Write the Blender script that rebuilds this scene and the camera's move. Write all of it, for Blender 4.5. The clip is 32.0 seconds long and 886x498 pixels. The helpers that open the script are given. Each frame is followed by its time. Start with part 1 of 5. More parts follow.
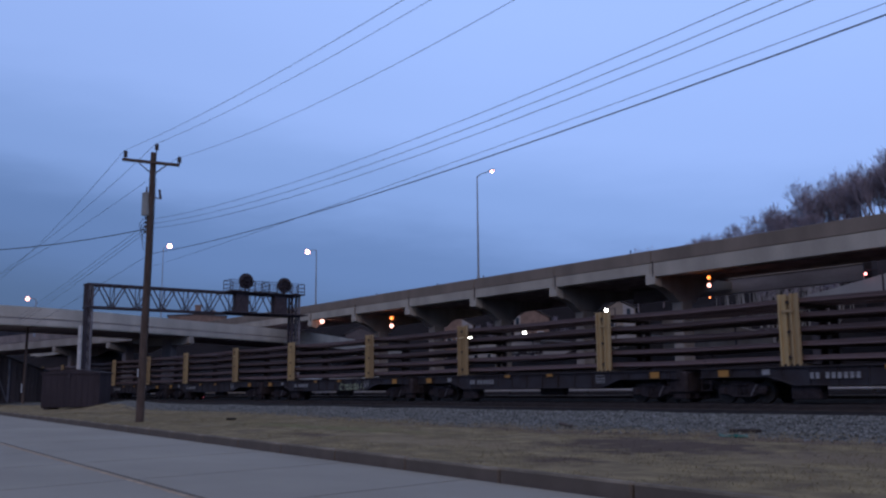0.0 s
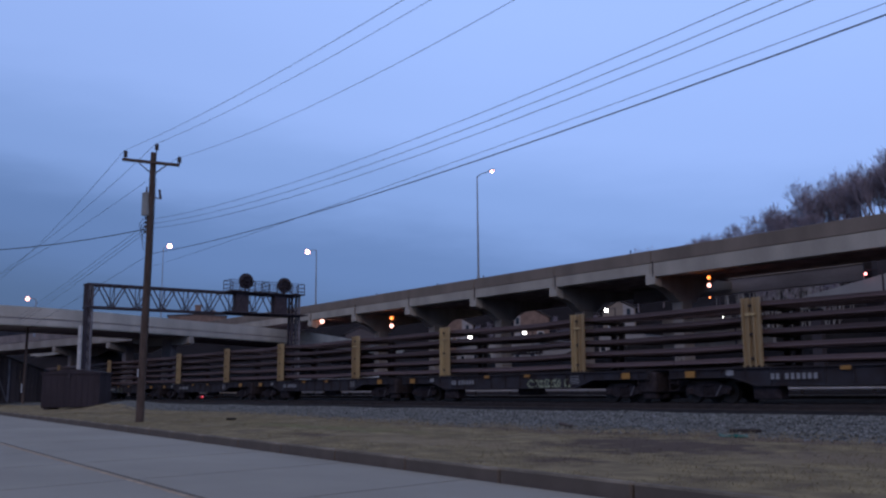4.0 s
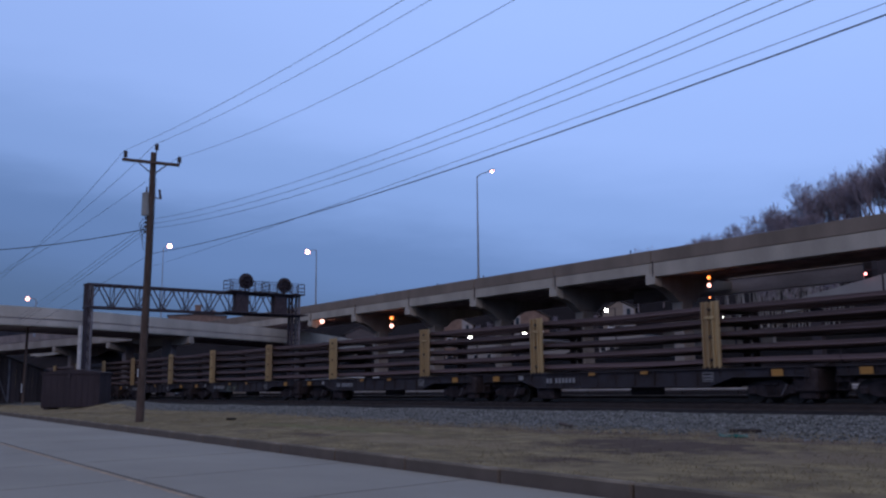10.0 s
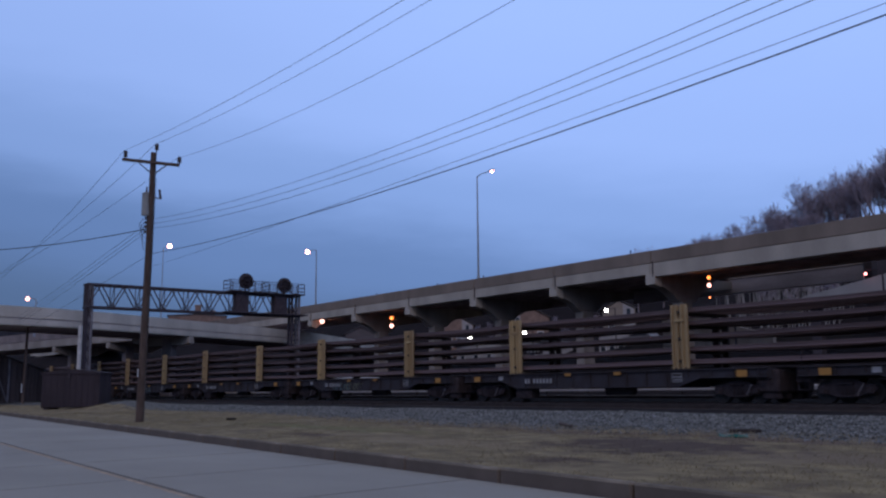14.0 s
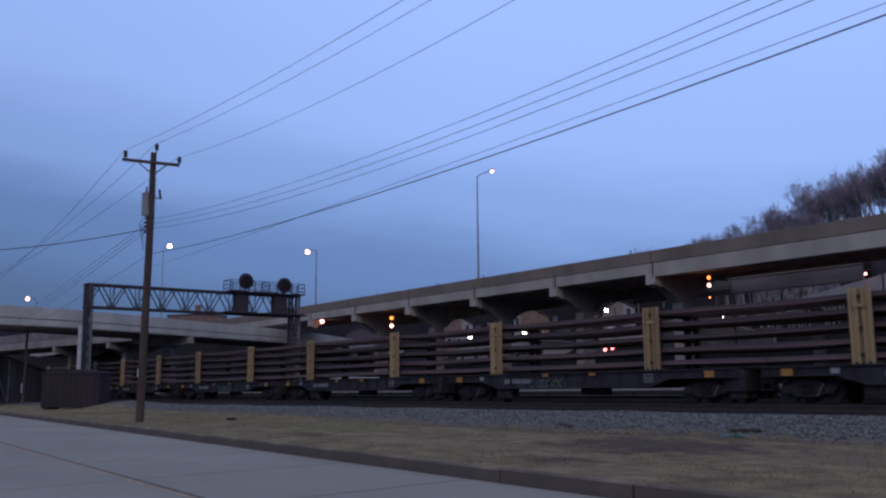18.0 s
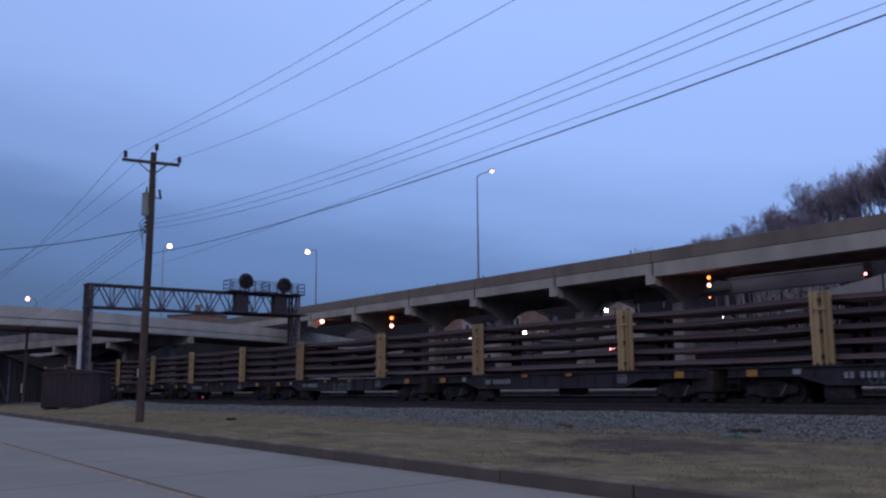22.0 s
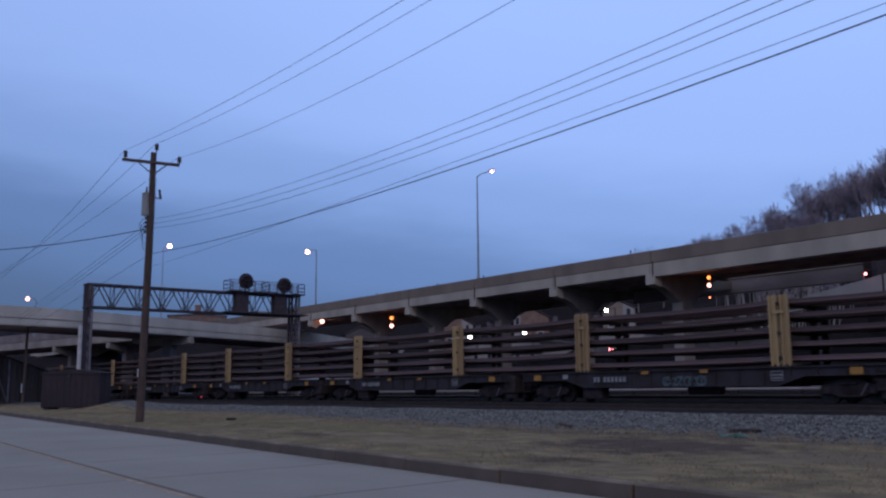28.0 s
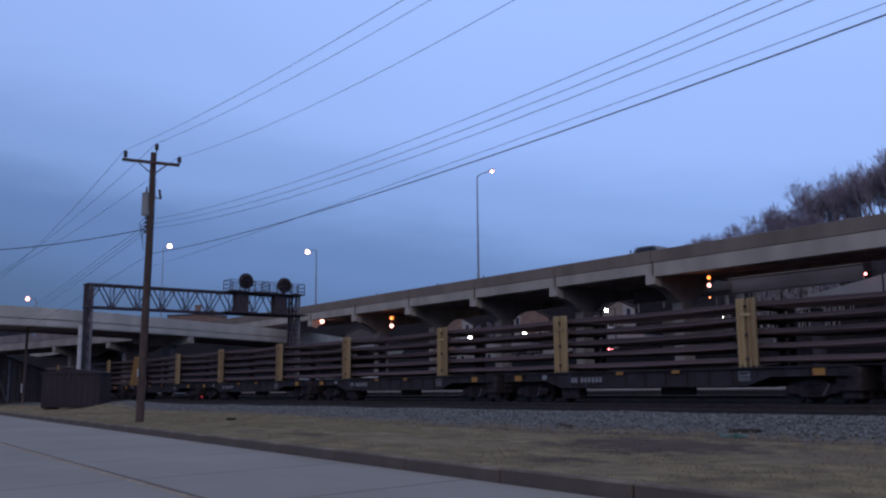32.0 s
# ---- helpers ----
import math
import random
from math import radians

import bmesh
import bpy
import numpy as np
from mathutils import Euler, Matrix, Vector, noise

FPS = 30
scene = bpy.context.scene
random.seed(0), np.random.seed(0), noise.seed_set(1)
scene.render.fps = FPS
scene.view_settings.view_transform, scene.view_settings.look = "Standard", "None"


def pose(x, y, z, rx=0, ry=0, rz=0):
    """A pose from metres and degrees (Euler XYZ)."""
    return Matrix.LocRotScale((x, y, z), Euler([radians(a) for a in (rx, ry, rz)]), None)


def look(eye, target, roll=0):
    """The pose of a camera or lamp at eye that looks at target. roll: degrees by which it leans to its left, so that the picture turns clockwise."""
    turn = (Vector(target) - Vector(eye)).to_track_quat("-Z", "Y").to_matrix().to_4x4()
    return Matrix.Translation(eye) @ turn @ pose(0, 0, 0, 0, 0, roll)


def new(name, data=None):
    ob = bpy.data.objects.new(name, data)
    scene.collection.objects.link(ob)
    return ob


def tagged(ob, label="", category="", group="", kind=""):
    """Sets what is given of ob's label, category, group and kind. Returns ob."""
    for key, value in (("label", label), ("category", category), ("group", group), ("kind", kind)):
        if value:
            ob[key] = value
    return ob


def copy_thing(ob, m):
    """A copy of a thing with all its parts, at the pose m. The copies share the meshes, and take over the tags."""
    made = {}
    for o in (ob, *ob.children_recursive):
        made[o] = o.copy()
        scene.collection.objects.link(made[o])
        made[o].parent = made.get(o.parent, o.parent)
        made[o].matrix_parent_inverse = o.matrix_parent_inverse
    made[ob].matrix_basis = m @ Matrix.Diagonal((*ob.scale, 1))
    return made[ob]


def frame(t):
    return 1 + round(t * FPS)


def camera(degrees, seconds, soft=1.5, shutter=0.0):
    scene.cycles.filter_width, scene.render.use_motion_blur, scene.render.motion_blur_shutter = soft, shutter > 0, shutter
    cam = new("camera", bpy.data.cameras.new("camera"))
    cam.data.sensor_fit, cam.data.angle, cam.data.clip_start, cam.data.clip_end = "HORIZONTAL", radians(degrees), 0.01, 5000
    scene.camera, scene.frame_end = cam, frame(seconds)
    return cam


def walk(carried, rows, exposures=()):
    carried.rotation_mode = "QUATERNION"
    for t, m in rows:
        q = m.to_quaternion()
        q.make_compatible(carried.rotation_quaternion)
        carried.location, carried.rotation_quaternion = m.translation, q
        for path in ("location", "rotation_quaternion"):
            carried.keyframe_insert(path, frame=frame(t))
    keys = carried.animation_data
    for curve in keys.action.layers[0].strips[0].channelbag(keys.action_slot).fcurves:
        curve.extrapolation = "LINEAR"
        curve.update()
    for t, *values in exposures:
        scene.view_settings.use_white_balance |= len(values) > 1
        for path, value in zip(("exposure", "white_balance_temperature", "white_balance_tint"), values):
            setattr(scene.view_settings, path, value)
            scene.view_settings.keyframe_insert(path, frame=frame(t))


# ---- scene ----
cam = camera(52.0, 32.0, soft=2.3, shutter=0.5)
EYE = (0.0, 0.0, 1.45)
AIM = (EYE[0] - 0.78437046, EYE[1] + 0.60090878, EYE[2] + 0.1538558)
EYE_POSE = look(EYE, AIM, roll=-0.5156)
walk(cam, [(0.0, EYE_POSE), (32.0, EYE_POSE)], exposures=[(0.0, 0.3), (32.0, 0.3)])

# ---- plan, in metres: the track runs along x, the camera stands south of it ----
RAIL_Z = 0.855          # top of the rails
TRACK_Y = [28.3, 32.4, 36.5]
TRAIN_Y = 32.4
PITCH = 19.6            # car length over couplers
VIA_Y, VIA_TOP = 60.4, 13.04


# ---- light: an overcast blue dusk ----
world = bpy.data.worlds.new("dusk_sky")
scene.world = world
world.use_nodes = True
nt = world.node_tree
nt.nodes.clear()
w_out = nt.nodes.new("ShaderNodeOutputWorld")
w_bg = nt.nodes.new("ShaderNodeBackground")
w_tc = nt.nodes.new("ShaderNodeTexCoord")
w_sep = nt.nodes.new("ShaderNodeSeparateXYZ")
w_ramp = nt.nodes.new("ShaderNodeValToRGB")
w_map = nt.nodes.new("ShaderNodeMapping")
w_noise = nt.nodes.new("ShaderNodeTexNoise")
w_mul = nt.nodes.new("ShaderNodeMath")
w_add = nt.nodes.new("ShaderNodeMath")
w_dot = nt.nodes.new("ShaderNodeVectorMath")
w_side = nt.nodes.new("ShaderNodeMath")
w_add2 = nt.nodes.new("ShaderNodeMath")
nt.links.new(w_tc.outputs["Generated"], w_sep.inputs[0])
nt.links.new(w_tc.outputs["Generated"], w_map.inputs[0])
w_map.inputs["Scale"].default_value = (1.6, 1.6, 7.0)
nt.links.new(w_map.outputs[0], w_noise.inputs["Vector"])
w_noise.inputs["Scale"].default_value = 1.3
w_noise.inputs["Detail"].default_value = 7.0
w_noise.inputs["Roughness"].default_value = 0.58
w_mul.operation = "MULTIPLY_ADD"
nt.links.new(w_noise.outputs["Fac"], w_mul.inputs[0])
w_mul.inputs[1].default_value = 0.10
w_mul.inputs[2].default_value = -0.05
w_add.operation = "ADD"
nt.links.new(w_sep.outputs["Z"], w_add.inputs[0])
nt.links.new(w_mul.outputs[0], w_add.inputs[1])
# the sky is lighter away from the darker western cloud bank
w_dot.operation = "DOT_PRODUCT"
nt.links.new(w_tc.outputs["Generated"], w_dot.inputs[0])
w_dot.inputs[1].default_value = (0.6, 0.8, 0.0)
w_side.operation = "MULTIPLY_ADD"
nt.links.new(w_dot.outputs["Value"], w_side.inputs[0])
w_side.inputs[1].default_value = 0.13
w_side.inputs[2].default_value = -0.03
w_add2.operation = "ADD"
nt.links.new(w_add.outputs[0], w_add2.inputs[0])
nt.links.new(w_side.outputs[0], w_add2.inputs[1])
nt.links.new(w_add2.outputs[0], w_ramp.inputs["Fac"])
els = w_ramp.color_ramp.elements
SKY = [(0.0, (0.081, 0.14, 0.275)), (0.10, (0.116, 0.202, 0.422)), (0.17, (0.199, 0.319, 0.64)), (0.26, (0.269, 0.404, 0.792)), (0.40, (0.297, 0.436, 0.85)), (0.58, (0.25, 0.30, 0.48)), (0.9, (0.20, 0.215, 0.28))]
els[0].position, els[0].color = SKY[0][0], (*SKY[0][1], 1)
els[1].position, els[1].color = SKY[-1][0], (*SKY[-1][1], 1)
for p, c in SKY[1:-1]:
    e = els.new(p)
    e.color = (*c, 1)
w_ramp.color_ramp.interpolation = "EASE"
nt.links.new(w_ramp.outputs[0], w_bg.inputs["Color"])
w_bank = nt.nodes.new("ShaderNodeMapRange")
w_bank.inputs["From Min"].default_value, w_bank.inputs["From Max"].default_value = -0.5, 0.05
w_bank.inputs["To Min"].default_value, w_bank.inputs["To Max"].default_value = 0.89, 1.0
nt.links.new(w_dot.outputs["Value"], w_bank.inputs["Value"])
nt.links.new(w_bank.outputs[0], w_bg.inputs["Strength"])
nt.links.new(w_bg.outputs[0], w_out.inputs["Surface"])

sun = new("sun", bpy.data.lights.new("sun", "SUN"))
sun.data.energy, sun.data.angle, sun.data.color = 0.35, radians(40), (1.0, 0.72, 0.52)
sun.matrix_world = look((0, 0, 60), (-40, 45, 20))


# ---- materials ----
def mat(name, color, rough=0.8, var=0.25, scale=3.0, fine=40.0, bump=0.15, metal=0.0, tint=None, island=False, stretch=None, spec=0.35):
    """Procedural surface: large stains and fine grain over a base colour, with relief."""
    m = bpy.data.materials.new(name)
    m.use_nodes = True
    t = m.node_tree
    b = t.nodes["Principled BSDF"]
    b.inputs["Roughness"].default_value = rough
    b.inputs["Metallic"].default_value = metal
    b.inputs["Specular IOR Level"].default_value = spec
    tc = t.nodes.new("ShaderNodeTexCoord")
    src = tc.outputs["Object"]
    if stretch:
        mp = t.nodes.new("ShaderNodeMapping")
        mp.inputs["Scale"].default_value = stretch
        t.links.new(src, mp.inputs[0])
        src = mp.outputs[0]
    n1, n2 = t.nodes.new("ShaderNodeTexNoise"), t.nodes.new("ShaderNodeTexNoise")
    n1.inputs["Scale"].default_value, n1.inputs["Detail"].default_value = scale, 5
    n2.inputs["Scale"].default_value, n2.inputs["Detail"].default_value = fine, 3
    t.links.new(src, n1.inputs["Vector"])
    t.links.new(src, n2.inputs["Vector"])
    mix = t.nodes.new("ShaderNodeMix")
    mix.data_type = "RGBA"
    dark = tint if tint else tuple(c * (1 - var) for c in color)
    light = tuple(min(1.0, c * (1 + var * 0.7)) for c in color)
    mix.inputs["A"].default_value, mix.inputs["B"].default_value = (*dark, 1), (*light, 1)
    add = t.nodes.new("ShaderNodeMath")
    add.operation = "MULTIPLY_ADD"
    t.links.new(n2.outputs["Fac"], add.inputs[0])
    add.inputs[1].default_value = 0.5
    sub = t.nodes.new("ShaderNodeMapRange")
    sub.inputs["From Min"].default_value, sub.inputs["From Max"].default_value = 0.3, 0.7
    sub.inputs["To Min"].default_value, sub.inputs["To Max"].default_value = -0.25, 0.75
    t.links.new(n1.outputs["Fac"], sub.inputs["Value"])
    t.links.new(sub.outputs[0], add.inputs[2])
    fac = add.outputs[0]
    if island:
        geo = t.nodes.new("ShaderNodeNewGeometry") if island == "geo" else t.nodes.new("ShaderNodeObjectInfo")
        rnd = geo.outputs["Random Per Island"] if island == "geo" else geo.outputs["Random"]
        ad2 = t.nodes.new("ShaderNodeMath")
        ad2.operation = "MULTIPLY_ADD"
        t.links.new(rnd, ad2.inputs[0])
        ad2.inputs[1].default_value = 0.9
        ad3 = t.nodes.new("ShaderNodeMath")
        ad3.operation = "MULTIPLY_ADD"
        t.links.new(fac, ad3.inputs[0])
        ad3.inputs[1].default_value = 0.45
        ad3.inputs[2].default_value = -0.15
        t.links.new(ad3.outputs[0], ad2.inputs[2])
        fac = ad2.outputs[0]
    t.links.new(fac, mix.inputs["Factor"])
    t.links.new(mix.outputs["Result"], b.inputs["Base Color"])
    if bump:
        bp = t.nodes.new("ShaderNodeBump")
        bp.inputs["Strength"].default_value = bump
        bp.inputs["Distance"].default_value = 0.02
        t.links.new(n2.outputs["Fac"], bp.inputs["Height"])
        t.links.new(bp.outputs[0], b.inputs["Normal"])
    return m


def glow(name, color, strength):
    m = bpy.data.materials.new(name)
    m.use_nodes = True
    b = m.node_tree.nodes["Principled BSDF"]
    b.inputs["Base Color"].default_value = (0.8, 0.8, 0.8, 1)
    b.inputs["Emission Color"].default_value = (*color, 1)
    b.inputs["Emission Strength"].default_value = strength
    return m


# shade under the bridges is put into this darker concrete
PIER = mat("shade_toned_pier_concrete", (0.22, 0.185, 0.18), 0.95, 0.3, 0.5, 12, 0.2, stretch=(1, 1, 0.4))
CONCRETE = mat("weathered_concrete", (0.42, 0.375, 0.315), 0.9, 0.24, 0.35, 14, 0.2, stretch=(1, 1, 0.35))
RAMP_CONCRETE = mat("pale_ramp_concrete", (0.53, 0.48, 0.415), 0.9, 0.24, 0.35, 14, 0.2, stretch=(1, 1, 0.35))
PALE_CONCRETE = mat("clean_pale_concrete", (0.295, 0.28, 0.265), 0.9, 0.2, 0.35, 14, 0.2, stretch=(1, 1, 0.35))
LOWER_CONCRETE = mat("grey_stained_concrete", (0.30, 0.265, 0.235), 0.9, 0.24, 0.35, 14, 0.2, stretch=(1, 1, 0.35))
PARAPET = mat("stained_parapet_concrete", (0.225, 0.18, 0.145), 0.9, 0.22, 0.4, 12, 0.2, stretch=(1, 1, 0.3))
GIRDER = mat("damp_girder_concrete", (0.36, 0.34, 0.36), 0.9, 0.35, 0.4, 10, 0.2, stretch=(0.35, 1, 1))
# near-black tone that stands in for deep shade under the viaduct
SHADE_BLACK = mat("shade_black_fill", (0.06, 0.05, 0.055), 0.95, 0.4, 0.6, 10, 0.3)
SOFFIT = mat("sooty_concrete", (0.37, 0.305, 0.315), 0.95, 0.3, 0.4, 10, 0.2)
PAVING = mat("worn_road_concrete", (0.292, 0.277, 0.241), 0.85, 0.13, 0.35, 60, 0.25, stretch=(0.6, 1.2, 1))
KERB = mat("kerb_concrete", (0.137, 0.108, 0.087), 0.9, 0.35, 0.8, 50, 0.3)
WALL_STAIN = mat("brown_streaked_concrete", (0.40, 0.33, 0.28), 0.95, 0.35, 0.5, 10, 0.2, stretch=(1, 1, 0.3))
KERB_TOP = mat("sky_lit_kerb_top", (0.182, 0.150, 0.112), 0.9, 0.55, 1.4, 40, 0.3)
JOINT = mat("tar_joint", (0.07, 0.06, 0.055), 0.9, 0.3, 2, 40, 0.1)
YELLOW_LINE = mat("worn_yellow_paint", (0.40, 0.30, 0.21), 0.8, 0.3, 2.5, 40, 0.1)
SOIL = mat("winter_verge_soil", (0.222, 0.184, 0.108), 1.0, 0.5, 1.6, 9, 0.6, tint=(0.136, 0.106, 0.074), stretch=(0.9, 1.2, 1), spec=0.08)


def bare_patch(m, centre, radii, color):
    """A worn bare patch of the verge with a ragged edge."""
    t = m.node_tree
    b = t.nodes["Principled BSDF"]
    old = b.inputs["Base Color"].links[0].from_socket
    tc, mp, ln = t.nodes.new("ShaderNodeTexCoord"), t.nodes.new("ShaderNodeMapping"), t.nodes.new("ShaderNodeVectorMath")
    mp.vector_type = "POINT"
    mp.inputs["Scale"].default_value = (1 / radii[0], 1 / radii[1], 0)
    mp.inputs["Location"].default_value = (-centre[0] / radii[0], -centre[1] / radii[1], 0)
    ln.operation = "LENGTH"
    t.links.new(tc.outputs["Object"], mp.inputs[0])
    t.links.new(mp.outputs[0], ln.inputs[0])
    nz = t.nodes.new("ShaderNodeTexNoise")
    nz.inputs["Scale"].default_value, nz.inputs["Detail"].default_value = 1.7, 8
    t.links.new(tc.outputs["Object"], nz.inputs["Vector"])
    ad = t.nodes.new("ShaderNodeMath")
    ad.operation = "MULTIPLY_ADD"
    t.links.new(nz.outputs["Fac"], ad.inputs[0])
    ad.inputs[1].default_value = 2.6
    t.links.new(ln.outputs["Value"], ad.inputs[2])
    mr = t.nodes.new("ShaderNodeMapRange")
    mr.inputs["From Min"].default_value, mr.inputs["From Max"].default_value = 1.75, 2.5
    mr.inputs["To Min"].default_value, mr.inputs["To Max"].default_value = 1.0, 0.0
    t.links.new(ad.outputs[0], mr.inputs["Value"])
    mx = t.nodes.new("ShaderNodeMix")
    mx.data_type = "RGBA"
    t.links.new(mr.outputs[0], mx.inputs["Factor"])
    t.links.new(old, mx.inputs["A"])
    mx.inputs["B"].default_value = (*color, 1)
    t.links.new(mx.outputs["Result"], b.inputs["Base Color"])


GRASS = mat("winter_grass", (0.24, 0.203, 0.122), 1.0, 0.26, 0.4, 6, 0.0, island="geo")
# trodden, muddy, mossy and straw-coloured patches of the verge
PATCHES = [((-27.0, 15.2), (6.5, 0.7), (0.20, 0.185, 0.10)), ((-18.0, 13.2), (4.0, 1.0), (0.25, 0.205, 0.135)),
           ((-8.4, 14.6), (3.0, 0.9), (0.205, 0.165, 0.115)), ((-14.0, 17.9), (13.0, 0.75), (0.16, 0.125, 0.10)),
           ((-11.9, 11.6), (1.0, 0.6), (0.115, 0.088, 0.068)), ((-23.0, 13.0), (1.6, 0.5), (0.13, 0.10, 0.076)), ((-12.6, 15.2), (2.7, 1.8), (0.10, 0.076, 0.062))]
for at_place, radii, tone in PATCHES:
    bare_patch(SOIL, at_place, radii, tone)
    bare_patch(GRASS, at_place, radii, tone)
BALLAST = mat("ballast_bed", (0.118, 0.118, 0.110), 0.95, 0.4, 2.5, 26, 0.9)
# ballast across the tracks, darker than the shoulder
TRACK_BED = mat("dark_track_bed", (0.029, 0.026, 0.027), 0.95, 0.4, 1.2, 26, 0.9, spec=0.05)
STONE = mat("ballast_stone", (0.168, 0.172, 0.166), 0.9, 0.75, 3, 30, 0.2, island="geo")
RAIL_STEEL = mat("rusty_track_rail", (0.055, 0.042, 0.038), 0.8, 0.3, 3, 40, 0.1, metal=0.2)
RAIL_HEAD = mat("worn_rail_head", (0.42, 0.40, 0.40), 0.42, 0.15, 3, 60, 0.05, metal=0.85)
RAIL_DULL = mat("dull_rail_head", (0.13, 0.115, 0.115), 0.7, 0.2, 3, 60, 0.05, metal=0.3)
TIE = mat("creosoted_tie", (0.042, 0.035, 0.033), 0.95, 0.35, 3, 40, 0.4, island=True, spec=0.05)
LOAD_RAIL = mat("rusty_new_rail", (0.152, 0.103, 0.10), 0.6, 0.5, 0.6, 18, 0.1, metal=0.2, stretch=(0.4, 3, 3), island=True)
CAR_PAINT = mat("grimy_dark_car_paint", (0.040, 0.038, 0.046), 0.8, 0.4, 1.2, 25, 0.15, tint=(0.036, 0.027, 0.027), spec=0.2)
TRUCK_IRON = mat("greasy_truck_iron", (0.054, 0.043, 0.046), 0.9, 0.35, 4, 40, 0.2, spec=0.1)
WHEEL_IRON = mat("wheel_iron", (0.05, 0.042, 0.038), 0.6, 0.3, 5, 40, 0.1, metal=0.5)
STAND_PAINT = mat("worn_tan_yellow_paint", (0.42, 0.312, 0.16), 0.8, 0.3, 1.6, 25, 0.15, tint=(0.30, 0.21, 0.115), stretch=(1, 1, 0.4), island=True)
# rear columns' tan paint darkened so they sink into the load's shade
STAND_REAR = mat("darkened_rear_stand", (0.05, 0.036, 0.03), 0.85, 0.35, 2, 25, 0.15)
STAND_SLOT = mat("rust_stained_stand_plate", (0.25, 0.175, 0.095), 0.85, 0.4, 1.8, 25, 0.15, stretch=(1, 1, 0.5))
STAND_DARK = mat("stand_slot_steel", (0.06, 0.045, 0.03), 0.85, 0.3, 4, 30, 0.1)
REFLECT = mat("yellow_reflector", (0.42, 0.21, 0.05), 0.5, 0.15, 6, 60, 0.0)
REFLECT_OLD = mat("dull_orange_reflector", (0.38, 0.19, 0.05), 0.6, 0.3, 6, 60, 0.0)
DIRTY_WHITE = mat("dirty_white_paint", (0.30, 0.30, 0.31), 0.8, 0.35, 5, 40, 0.0)
WHITE_PAINT = mat("faded_white_paint", (0.55, 0.56, 0.58), 0.7, 0.2, 4, 40, 0.0)
POLE_WOOD = mat("weathered_pole_wood", (0.102, 0.072, 0.06), 0.95, 0.35, 2, 30, 0.5, stretch=(6, 6, 0.4))
DARK_STEEL = mat("dark_weathered_steel", (0.07, 0.055, 0.065), 0.7, 0.3, 2, 30, 0.15, metal=0.4)
GUARD_PAINT = mat("pale_weathered_guard_rail", (0.44, 0.41, 0.395), 0.7, 0.4, 0.5, 40, 0.1)
PALE_BEAM = mat("pale_weathered_galvanising", (0.52, 0.50, 0.48), 0.6, 0.25, 2, 40, 0.1)
LEG_STEEL = mat("pale_steel_paint", (0.20, 0.18, 0.19), 0.7, 0.35, 1.5, 30, 0.15, metal=0.2)
GALV = mat("galvanised_steel", (0.30, 0.31, 0.33), 0.55, 0.2, 2, 40, 0.1, metal=0.6)
GREY_PAINT = mat("grey_transformer_paint", (0.27, 0.28, 0.275), 0.6, 0.15, 3, 40, 0.05)
PORCELAIN = mat("dark_porcelain", (0.05, 0.03, 0.03), 0.3, 0.2, 5, 40, 0.0)
WIRE = mat("weathered_wire", (0.035, 0.035, 0.04), 0.7, 0.2, 3, 40, 0.0)
ANCHOR_PAINT = mat("orange_yellow_anchor_paint", (0.33, 0.19, 0.07), 0.8, 0.3, 1.2, 20, 0.15)
BLUE_PAINT = mat("dull_blue_paint", (0.05, 0.075, 0.13), 0.5, 0.2, 2, 30, 0.0)
RUST_BOX = mat("rust_brown_painted_metal", (0.037, 0.027, 0.033), 0.8, 0.35, 1.0, 20, 0.2, stretch=(1, 1, 0.4))
BRICK = mat("far_brick", (0.25, 0.165, 0.13), 0.9, 0.25, 1.2, 16, 0.2)
SIDING = mat("pale_siding", (0.36, 0.335, 0.32), 0.85, 0.15, 0.8, 12, 0.1, stretch=(0.5, 0.5, 6))
GREY_SIDING = mat("weathered_grey_siding", (0.105, 0.09, 0.092), 0.9, 0.2, 0.9, 12, 0.1, stretch=(0.5, 0.5, 6))
TAN_SIDING = mat("brown_weathered_siding", (0.29, 0.235, 0.19), 0.9, 0.2, 0.9, 12, 0.1, stretch=(0.5, 0.5, 6))
# pier caps and columns: part of the deck's shade is in this tone
CAP = mat("half_shaded_cap_concrete", (0.30, 0.26, 0.225), 0.95, 0.3, 0.5, 12, 0.2, stretch=(1, 1, 0.4))
RAIL_SIDE = mat("worn_rail_head_side", (0.36, 0.33, 0.32), 0.6, 0.3, 2, 40, 0.05, metal=0.4, stretch=(0.3, 1, 1))
ROOF = mat("dark_shingle_roof", (0.09, 0.08, 0.08), 0.9, 0.3, 1.5, 14, 0.3)
TRIM = mat("white_trim", (0.7, 0.7, 0.7), 0.6, 0.1, 3, 30, 0.0)
PANE = mat("dark_window_glass", (0.03, 0.035, 0.045), 0.12, 0.2, 1, 5, 0.0, spec=0.6)
BARK = mat("bare_bark", (0.22, 0.18, 0.185), 1.0, 0.3, 1.5, 20, 0.3, island=True)
PALE_BARK = mat("pale_bark", (0.30, 0.275, 0.25), 1.0, 0.3, 1.5, 20, 0.3, island=True)
TWIG = mat("bare_twigs", (0.33, 0.285, 0.33), 1.0, 0.3, 1.5, 20, 0.0)
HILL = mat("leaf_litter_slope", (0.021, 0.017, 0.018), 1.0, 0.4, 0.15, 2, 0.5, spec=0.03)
FAR_WOOD = mat("hazy_far_wood", (0.05, 0.05, 0.062), 1.0, 0.3, 0.02, 0.2, 0.0, spec=0.0)
